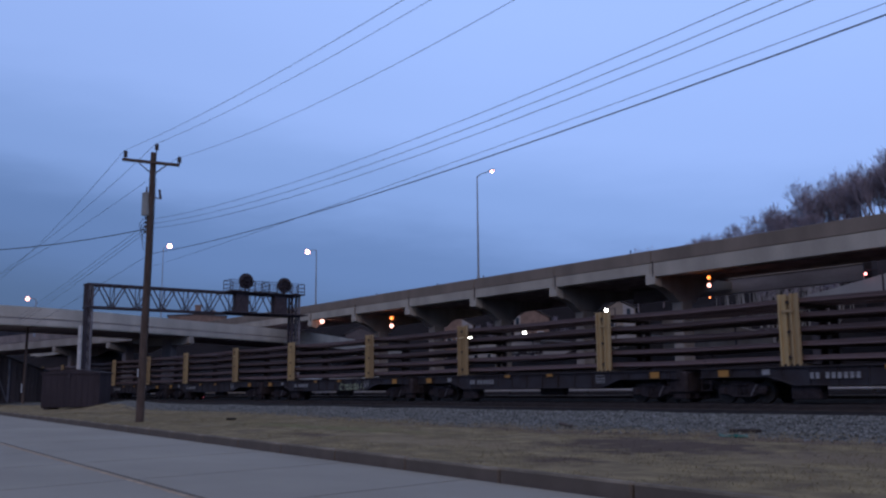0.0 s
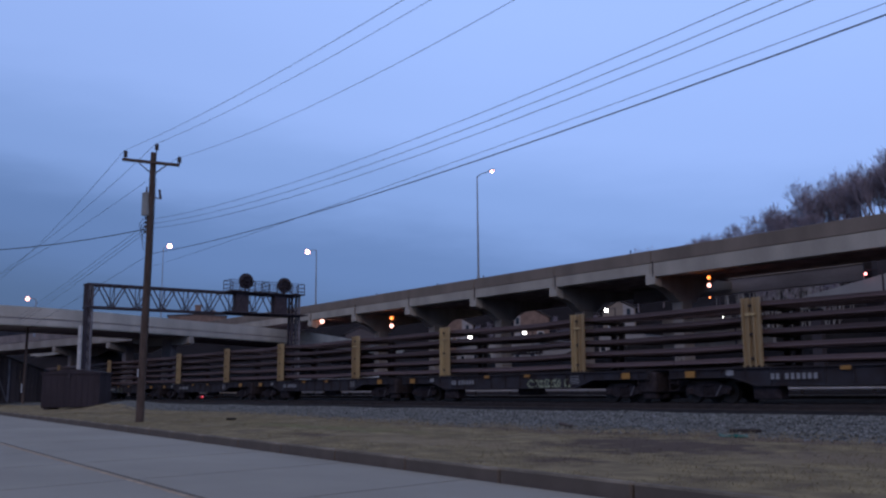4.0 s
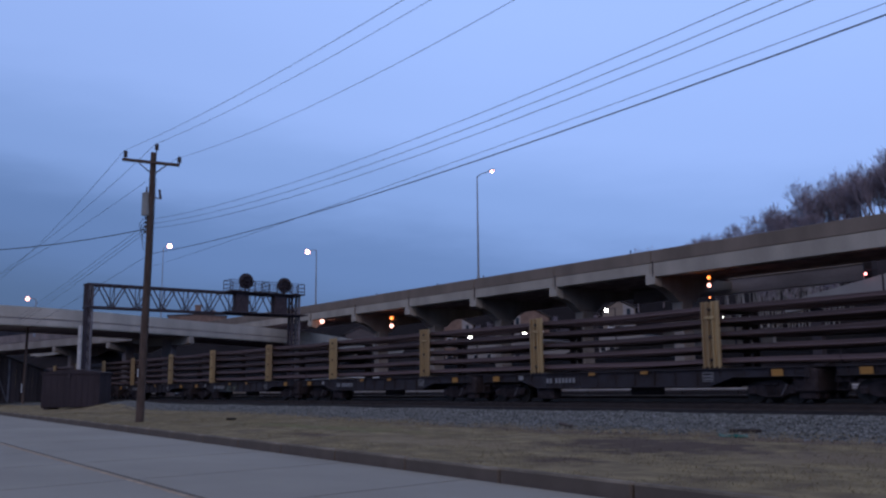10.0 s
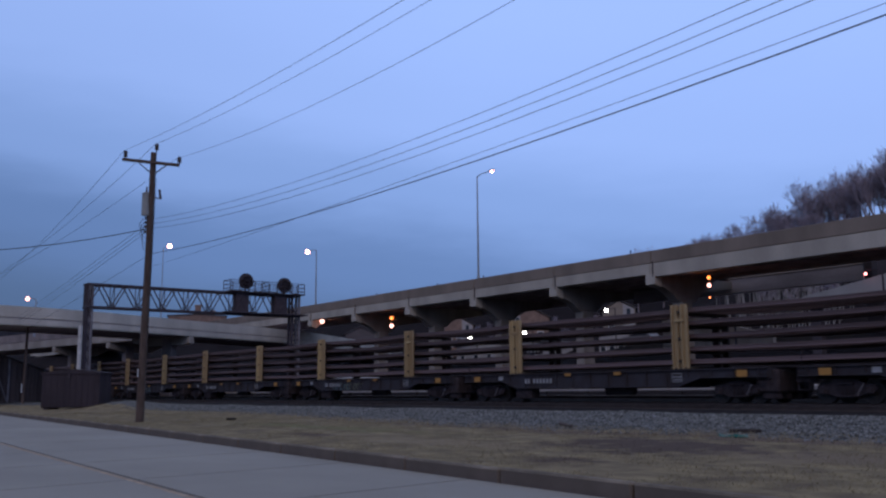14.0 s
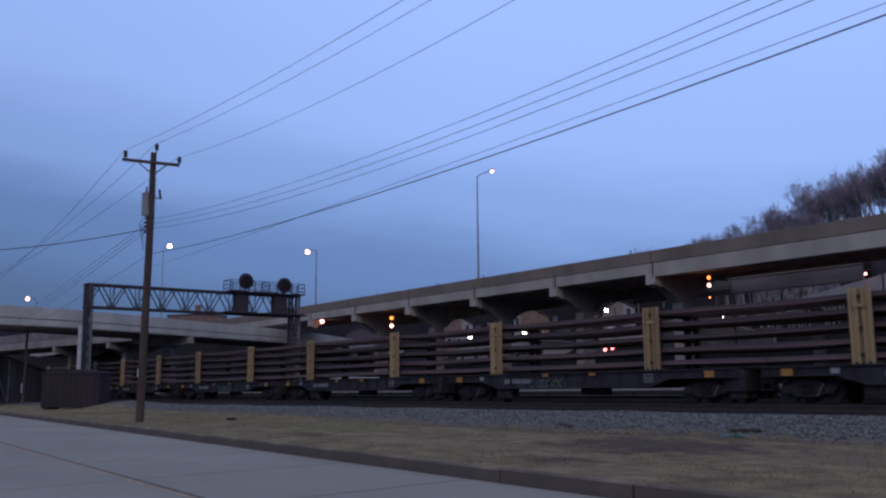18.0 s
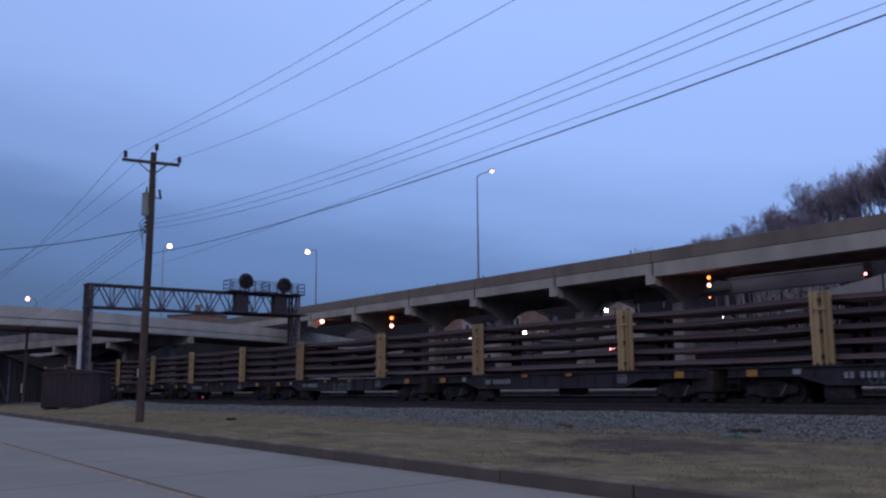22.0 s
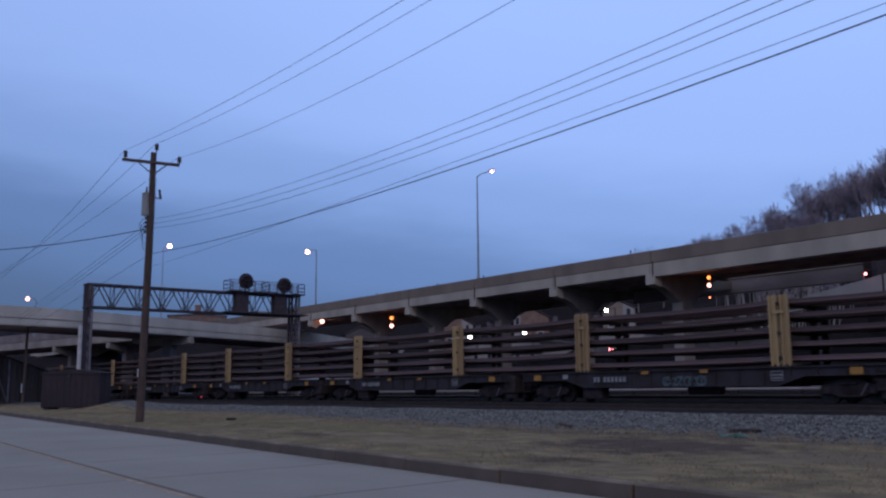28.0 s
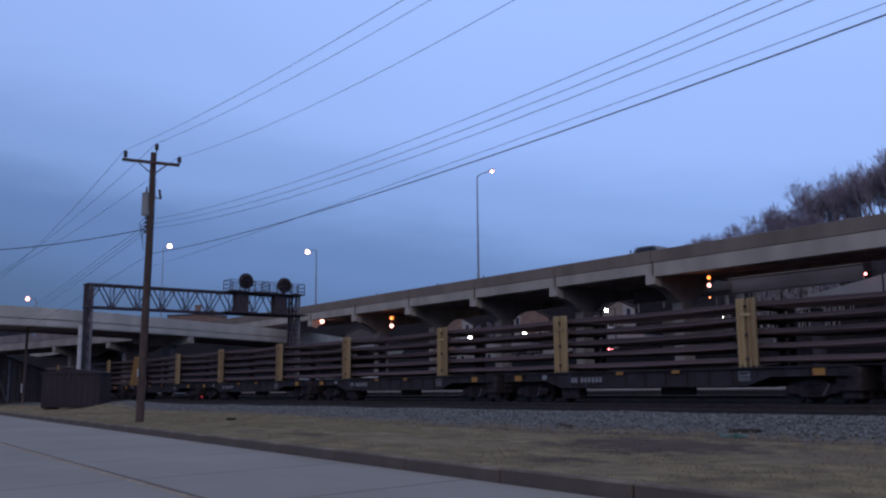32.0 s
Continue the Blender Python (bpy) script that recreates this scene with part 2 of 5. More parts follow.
ASPHALT = mat("asphalt", (0.05, 0.047, 0.048), 0.95, 0.25, 1, 40, 0.2, spec=0.05)
SIGN_BLACK = mat("matt_black_signal", (0.06, 0.047, 0.055), 0.9, 0.2, 3, 30, 0.0)
RUBBER = mat("black_rubber", (0.02, 0.02, 0.02), 0.85, 0.2, 8, 60, 0.1)
PAINT_SILVER = mat("dull_grey_car_paint", (0.15, 0.14, 0.15), 0.35, 0.1, 2, 40, 0.0, spec=0.5)
SHED_BOARD = mat("dark_tarred_board", (0.085, 0.062, 0.058), 0.95, 0.4, 1.5, 25, 0.3, stretch=(4, 4, 0.4), island=True)
GREEN_SHEET = mat("green_plastic", (0.03, 0.16, 0.13), 0.5, 0.2, 4, 20, 0.0)
SCRUB = mat("dry_weed", (0.30, 0.25, 0.17), 1.0, 0.3, 2, 20, 0.0, island="geo")
LAMP_WARM = glow("sodium_lamp", (1.0, 0.45, 0.37), 3.0)
LAMP_WHITE = glow("white_lamp", (1.0, 0.5, 0.42), 10)
LAMP_COOL = glow("mercury_lamp", (1.0, 0.97, 0.9), 10)
LAMP_AMBER = glow("amber_lamp", (1.0, 0.22, 0.03), 3)
LAMP_RED = glow("red_lamp", (1.0, 0.03, 0.04), 0.5)
LAMP_PINK = glow("pinkish_lamp", (1.0, 0.30, 0.28), 5)
LAMP_TAIL = glow("tail_lamp", (1.0, 0.16, 0.17), 9)


# ---- mesh building ----
class Shape:
    """Gathers points and faces; made into one mesh."""

    def __init__(self):
        self.v, self.f, self.mi = [], [], []

    def add(self, verts, faces, slot=0):
        n = len(self.v)
        self.v += [tuple(p) for p in verts]
        self.f += [tuple(i + n for i in q) for q in faces]
        self.mi += [slot] * len(faces)
        return self

    def box(self, c, s, ch=0.0, m=None, slot=0):
        """A box of size s round c, its edges chamfered by ch."""
        hx, hy, hz = s[0] / 2, s[1] / 2, s[2] / 2
        if ch <= 0:
            vs = [(x, y, z) for x in (-hx, hx) for y in (-hy, hy) for z in (-hz, hz)]
            fs = [(0, 1, 3, 2), (4, 6, 7, 5), (0, 4, 5, 1), (2, 3, 7, 6), (0, 2, 6, 4), (1, 5, 7, 3)]
        else:
            vs, idx = [], {}
            for sx in (-1, 1):
                for sy in (-1, 1):
                    for sz in (-1, 1):
                        for a in range(3):
                            k = [ch if a != 0 else 0, ch if a != 1 else 0, ch if a != 2 else 0]
                            idx[(sx, sy, sz, a)] = len(vs)
                            vs.append((sx * (hx - k[0]), sy * (hy - k[1]), sz * (hz - k[2])))
            fs = []
            for a in range(3):
                b, c2 = (a + 1) % 3, (a + 2) % 3
                for sg in (-1, 1):
                    q = []
                    for s1, s2 in ((-1, -1), (1, -1), (1, 1), (-1, 1)):
                        k = [0, 0, 0]
                        k[a], k[b], k[c2] = sg, s1, s2
                        q.append(idx[(*k, a)])
                    fs.append(tuple(q if sg > 0 else q[::-1]))
                for s1 in (-1, 1):
                    for s2 in (-1, 1):
                        p, q = [0, 0, 0], [0, 0, 0]
                        p[a], p[b], p[c2] = -1, s1, s2
                        q[a], q[b], q[c2] = 1, s1, s2
                        fs.append((idx[(*p, b)], idx[(*q, b)], idx[(*q, c2)], idx[(*p, c2)]))
            for sx in (-1, 1):
                for sy in (-1, 1):
                    for sz in (-1, 1):
                        fs.append(tuple(idx[(sx, sy, sz, a)] for a in range(3)))
        if m is not None:
            vs = [m @ Vector(p) for p in vs]
        return self.add([(p[0] + c[0], p[1] + c[1], p[2] + c[2]) for p in vs], fs, slot)

    def tube(self, p, q, r0, r1=None, n=8, cap=True, slot=0):
        p, q = Vector(p), Vector(q)
        r1 = r0 if r1 is None else r1
        d = (q - p).normalized()
        a = d.orthogonal().normalized()
        b = d.cross(a)
        vs = []
        for c, r in ((p, r0), (q, r1)):
            vs += [c + (a * math.cos(2 * math.pi * i / n) + b * math.sin(2 * math.pi * i / n)) * r for i in range(n)]
        fs = [(i, (i + 1) % n, n + (i + 1) % n, n + i) for i in range(n)]
        if cap:
            fs += [tuple(range(n))[::-1], tuple(range(n, 2 * n))]
        return self.add(vs, fs, slot)

    def path(self, pts, r, n=5, slot=0):
        """A bent rod through pts; r may be one radius or one for each point."""
        pts = [Vector(p) for p in pts]
        rs = r if isinstance(r, (list, tuple)) else [r] * len(pts)
        vs, fs = [], []
        a = (pts[1] - pts[0]).orthogonal().normalized()
        for i, p in enumerate(pts):
            d = (pts[min(i + 1, len(pts) - 1)] - pts[max(i - 1, 0)]).normalized()
            a = (a - d * a.dot(d)).normalized()
            b = d.cross(a)
            vs += [p + (a * math.cos(2 * math.pi * k / n) + b * math.sin(2 * math.pi * k / n)) * rs[i] for k in range(n)]
        for i in range(len(pts) - 1):
            fs += [(i * n + k, i * n + (k + 1) % n, (i + 1) * n + (k + 1) % n, (i + 1) * n + k) for k in range(n)]
        e = (len(pts) - 1) * n
        fs += [tuple(range(n))[::-1], tuple(range(e, e + n))]
        return self.add(vs, fs, slot)

    def extrude(self, prof, m0, m1, cap=True, slot=0):
        """A profile of (y, z) pairs swept along x from pose m0 to pose m1."""
        n = len(prof)
        vs = [m0 @ Vector((0, y, z)) for y, z in prof] + [m1 @ Vector((0, y, z)) for y, z in prof]
        fs = [(i, (i + 1) % n, n + (i + 1) % n, n + i) for i in range(n)]
        if cap:
            fs += [tuple(range(n))[::-1], tuple(range(n, 2 * n))]
        return self.add(vs, fs, slot)

    def sweep(self, prof, poses, cap=True, slot=0):
        n = len(prof)
        vs, fs = [], []
        for m in poses:
            vs += [m @ Vector((0, y, z)) for y, z in prof]
        for k in range(len(poses) - 1):
            fs += [(k * n + i, k * n + (i + 1) % n, (k + 1) * n + (i + 1) % n, (k + 1) * n + i) for i in range(n)]
        if cap:
            e = (len(poses) - 1) * n
            fs += [tuple(range(n))[::-1], tuple(range(e, e + n))]
        return self.add(vs, fs, slot)

    def plate(self, outline, thick, axis="y", at=0.0, slot=0):
        """An outline of (x, z) pairs with a thickness across y (or of (y, z) across x)."""
        n = len(outline)
        if axis == "y":
            vs = [(x, at - thick / 2, z) for x, z in outline] + [(x, at + thick / 2, z) for x, z in outline]
        else:
            vs = [(at - thick / 2, y, z) for y, z in outline] + [(at + thick / 2, y, z) for y, z in outline]
        fs = [tuple(range(n)), tuple(range(n, 2 * n))[::-1]] + [(i, n + i, n + (i + 1) % n, (i + 1) % n) for i in range(n)]
        return self.add(vs, fs, slot)

    def ball(self, c, r, n=10, k=6, slot=0, sz=1.0):
        vs = [(c[0], c[1], c[2] + r * sz)]
        for j in range(1, k):
            a = math.pi * j / k
            vs += [(c[0] + r * math.sin(a) * math.cos(2 * math.pi * i / n), c[1] + r * math.sin(a) * math.sin(2 * math.pi * i / n), c[2] + r * sz * math.cos(a)) for i in range(n)]
        vs.append((c[0], c[1], c[2] - r * sz))
        fs = [(0, 1 + i, 1 + (i + 1) % n) for i in range(n)]
        for j in range(k - 2):
            o = 1 + j * n
            fs += [(o + i, o + n + i, o + n + (i + 1) % n, o + (i + 1) % n) for i in range(n)]
        o = 1 + (k - 2) * n
        fs += [(o + i, len(vs) - 1, o + (i + 1) % n) for i in range(n)]
        return self.add(vs, fs, slot)

    def mesh(self, name, *mats, smooth=False):
        me = bpy.data.meshes.new(name)
        me.from_pydata(self.v, [], self.f)
        for m in mats:
            me.materials.append(m)
        if len(mats) > 1:
            me.polygons.foreach_set("material_index", self.mi)
        bm = bmesh.new()
        bm.from_mesh(me)
        bmesh.ops.recalc_face_normals(bm, faces=bm.faces)
        bm.to_mesh(me)
        bm.free()
        if smooth:
            me.polygons.foreach_set("use_smooth", [True] * len(me.polygons))
        return me


def empty(name, m=None, **tags):
    ob = new(name)
    ob.empty_display_size = 0.3
    if m is not None:
        ob.matrix_basis = m
    return tagged(ob, **tags)


def part(name, shape, material, parent, label="", m=None, smooth=False):
    """One mesh object under a thing or a part; shape may be a mesh that others share."""
    me = shape if isinstance(shape, bpy.types.Mesh) else shape.mesh(name, *(material if isinstance(material, tuple) else (material,)), smooth=smooth)
    ob = new(name, me)
    ob.parent = parent
    if m is not None:
        ob.matrix_basis = m
    return tagged(ob, label=label)


def solid(name, shape, material, m=None, smooth=False, **tags):
    me = shape if isinstance(shape, bpy.types.Mesh) else shape.mesh(name, *(material if isinstance(material, tuple) else (material,)), smooth=smooth)
    ob = new(name, me)
    if m is not None:
        ob.matrix_basis = m
    return tagged(ob, **tags)


# ---- ground: one sheet to the horizon ----
def smooth(a, b, t):
    t = min(1.0, max(0.0, (t - a) / (b - a)))
    return t * t * (3 - 2 * t)


def kerb_line(x):
    return 8.72 - 0.087 * max(-110.0, min(60.0, x))


def ground_z(x, v, y):
    """Height of the ground; v is the distance from the camera's side of the road, y the true one."""
    if v < 8.83:
        return -0.16
    z = 0.19 + 0.13 * smooth(9.3, 18.0, y) + 0.05 * noise.noise((x * 0.25, y * 0.4, 0.0)) * smooth(9.3, 12, v)
    z += 0.32 * smooth(17.5, 25.6, y)
    z += 0.055 * smooth(25.4, 26.6, y)
    z += 0.27 * smooth(33.8, 34.5, y) + 0.12 * smooth(39.5, 43.0, y)
    z += 0.45 * math.exp(-((x + 65.5) ** 2) / 16 - ((y - 21.8) ** 2) / 4)
    z -= 0.19 * math.exp(-((x + 43.8) ** 2) / 40 - ((y - 15.0) ** 2) / 7)
    # the bank behind the railway, up to the street and the wooded hill
    z += 4.35 * smooth(50.0, 76.0, y)
    right = smooth(-112.0, -72.0, x)
    z += (3.0 + 4.5 * right) * smooth(84.0, 104.0, y)
    z += (13.5 + 4.5 * smooth(-75, -45, x)) * smooth(104.0, 140.0, y)
    z += 14 * smooth(140.0, 600.0, y)
    # unseen rise east of the view, added to block sky under the viaduct
    z += 9.0 * smooth(-24.0, 2.0, x) * smooth(54.0, 66.0, y)
    far = math.hypot(x, y)
    if x < -60 and y > -30:
        open_cut = smooth(10.0, 34.0, abs(y - 31.0))
        z += 10.0 * (1 - smooth(95.0, 125.0, y)) * smooth(185.0, 250.0, far) * max(open_cut, smooth(460.0, 520.0, far))
    return z


def build_ground():
    xs = [-3000, -1800, -1000, -600, -420, -320, -260, -220, -190, -170, -150, -140, -130, -120] + list(np.arange(-112, 14, 1.5)) + [16, 20, 26, 34, 46, 60, 90, 140, 220, 400, 800, 1500]
    vs = [-1500, -600, -250, -120, -60, -30, -15, -5, 4, 8.82, 8.84] + list(np.arange(9.1, 28, 0.6)) + list(np.arange(28, 48, 0.5)) + list(np.arange(48, 146, 3.0)) + [150, 160, 180, 220, 300, 450, 700, 1100, 1800, 3000]
    verts, faces = [], []
    for v in vs:
        fade = 1 - smooth(11.5, 24.0, v)
        for x in xs:
            y = v + (kerb_line(x) - 8.72) * fade
            verts.append((x, y, ground_z(x, v, y)))
    n = len(xs)
    for j in range(len(vs) - 1):
        v = vs[j]
        for i in range(n - 1):
            faces.append((j * n + i, j * n + i + 1, (j + 1) * n + i + 1, (j + 1) * n + i))
    sh = Shape()
    sh.v, sh.f = verts, faces
    for j in range(len(vs) - 1):
        for i in range(n - 1):
            y = verts[j * n + i][1] + 0.25 * noise.noise((xs[i] * 0.5, 3.0, 0.0))
            edge = 18.4 + 2.2 * smooth(-22, -45, xs[i]) + 0.8 * noise.noise((xs[i] * 0.2, 7.0, 0.0))
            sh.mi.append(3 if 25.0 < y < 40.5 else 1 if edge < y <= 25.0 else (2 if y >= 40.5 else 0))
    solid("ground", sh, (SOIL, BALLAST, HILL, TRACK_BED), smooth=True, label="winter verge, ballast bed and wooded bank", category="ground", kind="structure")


def line_y(x):
    return 4.45 - 0.066 * x


def build_road():
    road = empty("road", label="pale concrete slab road with tarred joints", category="road", kind="structure")
    bed = Shape().add([(-400, kerb_line(-400) + 0.02, -0.06), (60, kerb_line(60) + 0.02, -0.06), (60, -14, -0.06), (-400, -14, -0.06)], [(0, 1, 2, 3)])
    part("road_bed", bed, JOINT, road, "dark tarred joint bed")
    rows = [(lambda x: kerb_line(x) - 0.02, lambda x: line_y(x) + 0.03), (lambda x: line_y(x) - 0.03, lambda x: line_y(x) - 4.5), (lambda x: line_y(x) - 4.54, lambda x: line_y(x) - 10.0)]
    for (top, low), shift in zip(rows, (0.0, 0.69, 1.4)):
        for k in range(30):
            x0 = 11.15 - 4.5 * k + shift
            x1 = x0 - 4.43
            sk = -0.69
            vs = []
            for z in (-0.058, 0.0):
                vs += [(x0, low(x0), z), (x0 + sk, top(x0), z), (x1 + sk, top(x1), z), (x1, low(x1), z)]
            s = Shape().add(vs, [(3, 2, 1, 0), (4, 5, 6, 7), (0, 1, 5, 4), (1, 2, 6, 5), (2, 3, 7, 6), (3, 0, 4, 7)])
            part("concrete_slab", s, PAVING, road)
    for k in range(30):
        x0 = 6.0 - 4.0 * k
        x1 = x0 - 3.9
        s = Shape()
        for a, b in ((x0, (x0 + x1) / 2), ((x0 + x1) / 2, x1)):
            ya, yb = line_y(a), line_y(b)
            s.add([(a, ya - 0.09, 0.004), (a, ya - 0.19, 0.004), (b, yb - 0.19, 0.004), (b, yb - 0.09, 0.004)], [(0, 1, 2, 3)])
        part("painted_line", s, YELLOW_LINE, road, "worn yellow line")
    kerb = empty("kerb", label="grimy concrete kerb along the verge", category="kerb", kind="structure")
    ang = math.degrees(math.atan(-0.087))
    me = Shape().box((0, 0, 0), (2.942, 0.17, 0.44), 0.03).mesh("kerb_stone", KERB, KERB_TOP)
    # upward faces get the paler tone: skylight painted on the kerb
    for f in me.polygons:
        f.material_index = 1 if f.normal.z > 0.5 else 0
    for k in range(40):
        x = 11.054 - 2.974 * k
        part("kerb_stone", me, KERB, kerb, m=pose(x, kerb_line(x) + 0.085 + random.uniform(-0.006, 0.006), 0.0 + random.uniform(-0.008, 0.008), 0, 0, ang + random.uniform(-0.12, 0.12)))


RAIL_PROF = [(-0.07, 0), (0.07, 0), (0.07, 0.012), (0.012, 0.03), (0.012, 0.125), (0.036, 0.135), (0.036, 0.17), (-0.036, 0.17), (-0.036, 0.135), (-0.012, 0.125), (-0.012, 0.03), (-0.07, 0.012)]


def build_tracks():
    tie = Shape().box((0, 0, 0), (0.23, 2.6, 0.18), 0.015).mesh("tie", TIE)
    for j, ty in enumerate(TRACK_Y):
        tr = empty("track", pose(0, ty, 0.26 if j == 2 else 0.0), label="railway track on grey ballast" if j != 1 else "railway track under the rail train", category="track", group="railway tracks")
        for s in (-0.755, 0.755):
            sh = Shape()
            step = 20
            for x in range(-400, 140, step):
                pr = RAIL_PROF
                n = len(pr)
                a = [(x, s + y, RAIL_Z - 0.17 + z) for y, z in pr] + [(x + step, s + y, RAIL_Z - 0.17 + z) for y, z in pr]
                for i in range(n):
                    sh.add([a[i], a[(i + 1) % n], a[n + (i + 1) % n], a[n + i]], [(0, 1, 2, 3)], 1 if i == 6 else 2 if i == 7 else 0)
            part("rail", sh, (RAIL_STEEL, RAIL_HEAD, RAIL_SIDE) if j == 2 else (RAIL_STEEL, RAIL_DULL, RAIL_STEEL), tr)
        z = RAIL_Z - 0.17 - (0.09 if j < 2 else 0.15)
        if j < 2:
            for k in range(130):
                part("tie", tie, TIE, tr, m=pose(2.0 - 0.55 * k, random.uniform(-0.04, 0.04), z, 0, 0, random.uniform(-1, 1)))
            far = Shape()
            for k in range(130, 330):
                far.box((2.0 - 0.55 * k, random.uniform(-0.04, 0.04), z), (0.23, 2.6, 0.18))
        else:
            far = Shape()
            for k in range(330):
                far.box((2.0 - 0.55 * k, random.uniform(-0.04, 0.04), z), (0.23, 2.6, 0.18))
        tagged(part("tie_run", far, TIE, tr), kind="stuff")


build_ground()
build_road()
build_tracks()


# ---- the rail train ----
STAND_X = (5.13, -5.13)
TRUCK_X = (7.55, -7.55)
TIERS = [0.225, 0.76, 1.297, 1.835, 2.375]     # underside of each layer of rails above the deck
DECK = 1.37


def car_meshes():
    out = {}
    # fishbelly side sill with its flanges
    prof = [(-9.2, DECK), (9.2, DECK), (9.2, DECK - 0.36), (6.1, DECK - 0.38), (5.0, DECK - 0.72), (-5.0, DECK - 0.72), (-6.1, DECK - 0.38), (-9.2, DECK - 0.36)]
    s = Shape().plate(prof, 0.03, "y", 0)
    s.box((0, -0.05, DECK - 0.03), (18.4, 0.12, 0.05), 0.008)
    s.box((0, -0.05, DECK - 0.72 + 0.02), (10.0, 0.12, 0.04), 0.008)
    for a in (-1, 1):
        s.add([(a * 5.0, -0.11, DECK - 0.72), (a * 5.0, 0.02, DECK - 0.72), (a * 6.1, 0.02, DECK - 0.38), (a * 6.1, -0.11, DECK - 0.38), (a * 5.0, -0.11, DECK - 0.68), (a * 5.0, 0.02, DECK - 0.68), (a * 6.1, 0.02, DECK - 0.34), (a * 6.1, -0.11, DECK - 0.34)], [(0, 1, 2, 3), (4, 5, 6, 7), (0, 3, 7, 4), (1, 2, 6, 5), (0, 1, 5, 4), (2, 3, 7, 6)])
        s.box((a * 7.65, -0.05, DECK - 0.36), (3.1, 0.12, 0.04), 0.008)
    for k in range(-8, 9):
        x = k * 1.1
        h = 0.68 if abs(x) < 5.0 else 0.33
        s.box((x, -0.045, DECK - 0.03 - h / 2), (0.03, 0.06, h - 0.04))
    out["side_sill"] = s.mesh("side_sill", CAR_PAINT)
    s = Shape().box((0, 0, DECK - 0.04), (18.4, 2.7, 0.06), 0.01)
    for k in range(-9, 10):
        s.box((k * 1.0, 0, DECK - 0.16), (0.1, 2.6, 0.18))
    s.box((0, 0, DECK - 0.45), (10.5, 0.7, 0.6), 0.02)
    s.box((0, 0, DECK - 0.28), (18.2, 0.6, 0.42), 0.02)
    out["deck"] = s.mesh("deck", CAR_PAINT)
    s = Shape().box((0, 0, DECK - 0.21), (0.06, 2.8, 0.42), 0.01)
    s.box((0.12, 0, DECK - 0.24), (0.25, 0.5, 0.36), 0.03)
    out["end_sill"] = s.mesh("end_sill", CAR_PAINT)
    s = Shape().box((0.25, 0, 0), (0.6, 0.14, 0.16), 0.03)
    s.box((0.58, 0.03, 0), (0.3, 0.26, 0.28), 0.05)
    s.path([(0.1, 0.35, -0.05), (0.3, 0.36, -0.3), (0.55, 0.3, -0.36)], 0.03, 6)
    out["coupler"] = s.mesh("coupler", TRUCK_IRON)
    # one column of a stand: a steel channel, open towards the outside
    c = [(-0.155, 0.03), (0.155, 0.03), (0.155, -0.10), (0.085, -0.10), (0.085, -0.01), (-0.085, -0.01), (-0.085, -0.10), (-0.155, -0.10)]
    n = len(c)
    s = Shape().add([(x, y, 0.0) for x, y in c] + [(x, y, 2.68) for x, y in c], [tuple(range(n)), tuple(range(n, 2 * n))[::-1]] + [(i, (i + 1) % n, n + (i + 1) % n, n + i) for i in range(n)])
    out["stand_column"] = s.mesh("stand_column", STAND_PAINT)
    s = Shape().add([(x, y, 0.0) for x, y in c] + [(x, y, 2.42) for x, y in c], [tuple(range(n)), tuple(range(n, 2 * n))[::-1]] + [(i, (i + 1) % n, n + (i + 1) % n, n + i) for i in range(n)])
    out["short_column"] = s.mesh("stand_column", STAND_REAR)
    out["slot_plate"] = Shape().box((0, 0.03, 1.32), (0.18, 0.06, 2.6), 0.01).mesh("slot_plate", STAND_SLOT)
    out["tie_plate"] = Shape().box((0, -0.105, 0), (0.5, 0.05, 0.1), 0.01).mesh("tie_plate", STAND_PAINT)
    out["pin"] = Shape().tube((0, 0.0, 0), (0, -0.13, 0), 0.06, n=8).mesh("pin", RAIL_STEEL)
    out["cross_arm"] = Shape().box((0, 0, 0), (0.5, 2.6, 0.075), 0.01).mesh("cross_arm", STAND_DARK)
    # cast side frame of a truck, with spring nest
    o = [(-1.12, 0.52), (-1.05, 0.66), (-0.72, 0.70), (-0.40, 0.86), (0.40, 0.86), (0.72, 0.70), (1.05, 0.66), (1.12, 0.52), (0.98, 0.36), (0.70, 0.36), (0.42, 0.24), (-0.42, 0.24), (-0.70, 0.36), (-0.98, 0.36)]
    s = Shape().plate(o, 0.12, "y", 0)
    for x in (-0.875, 0.875):
        s.box((x, -0.06, 0.46), (0.3, 0.18, 0.26), 0.04)
        s.tube((x, -0.14, 0.45), (x, -0.19, 0.45), 0.10, n=10)
    for x in (-0.2, 0.0, 0.2):
        for k in range(5):
            s.tube((x, -0.06, 0.31 + k * 0.07), (x, -0.06, 0.345 + k * 0.07), 0.085, n=8)
    s.box((0, -0.05, 0.26), (0.75, 0.2, 0.06), 0.02)
    s.box((0, -0.05, 0.72), (0.6, 0.2, 0.1), 0.02)
    out["side_frame"] = s.mesh("side_frame", TRUCK_IRON)
    s = Shape().box((0, 0, 0.62), (0.45, 1.9, 0.3), 0.03)
    s.tube((0, 0, 0.7), (0, 0, 0.98), 0.25, n=12)
    s.box((-0.45, 0, 0.4), (0.12, 1.7, 0.12), 0.02)
    s.box((0.45, 0, 0.4), (0.12, 1.7, 0.12), 0.02)
    out["bolster"] = s.mesh("bolster", TRUCK_IRON)
    s = Shape().tube((0, -0.95, 0), (0, 0.95, 0), 0.08, n=10)
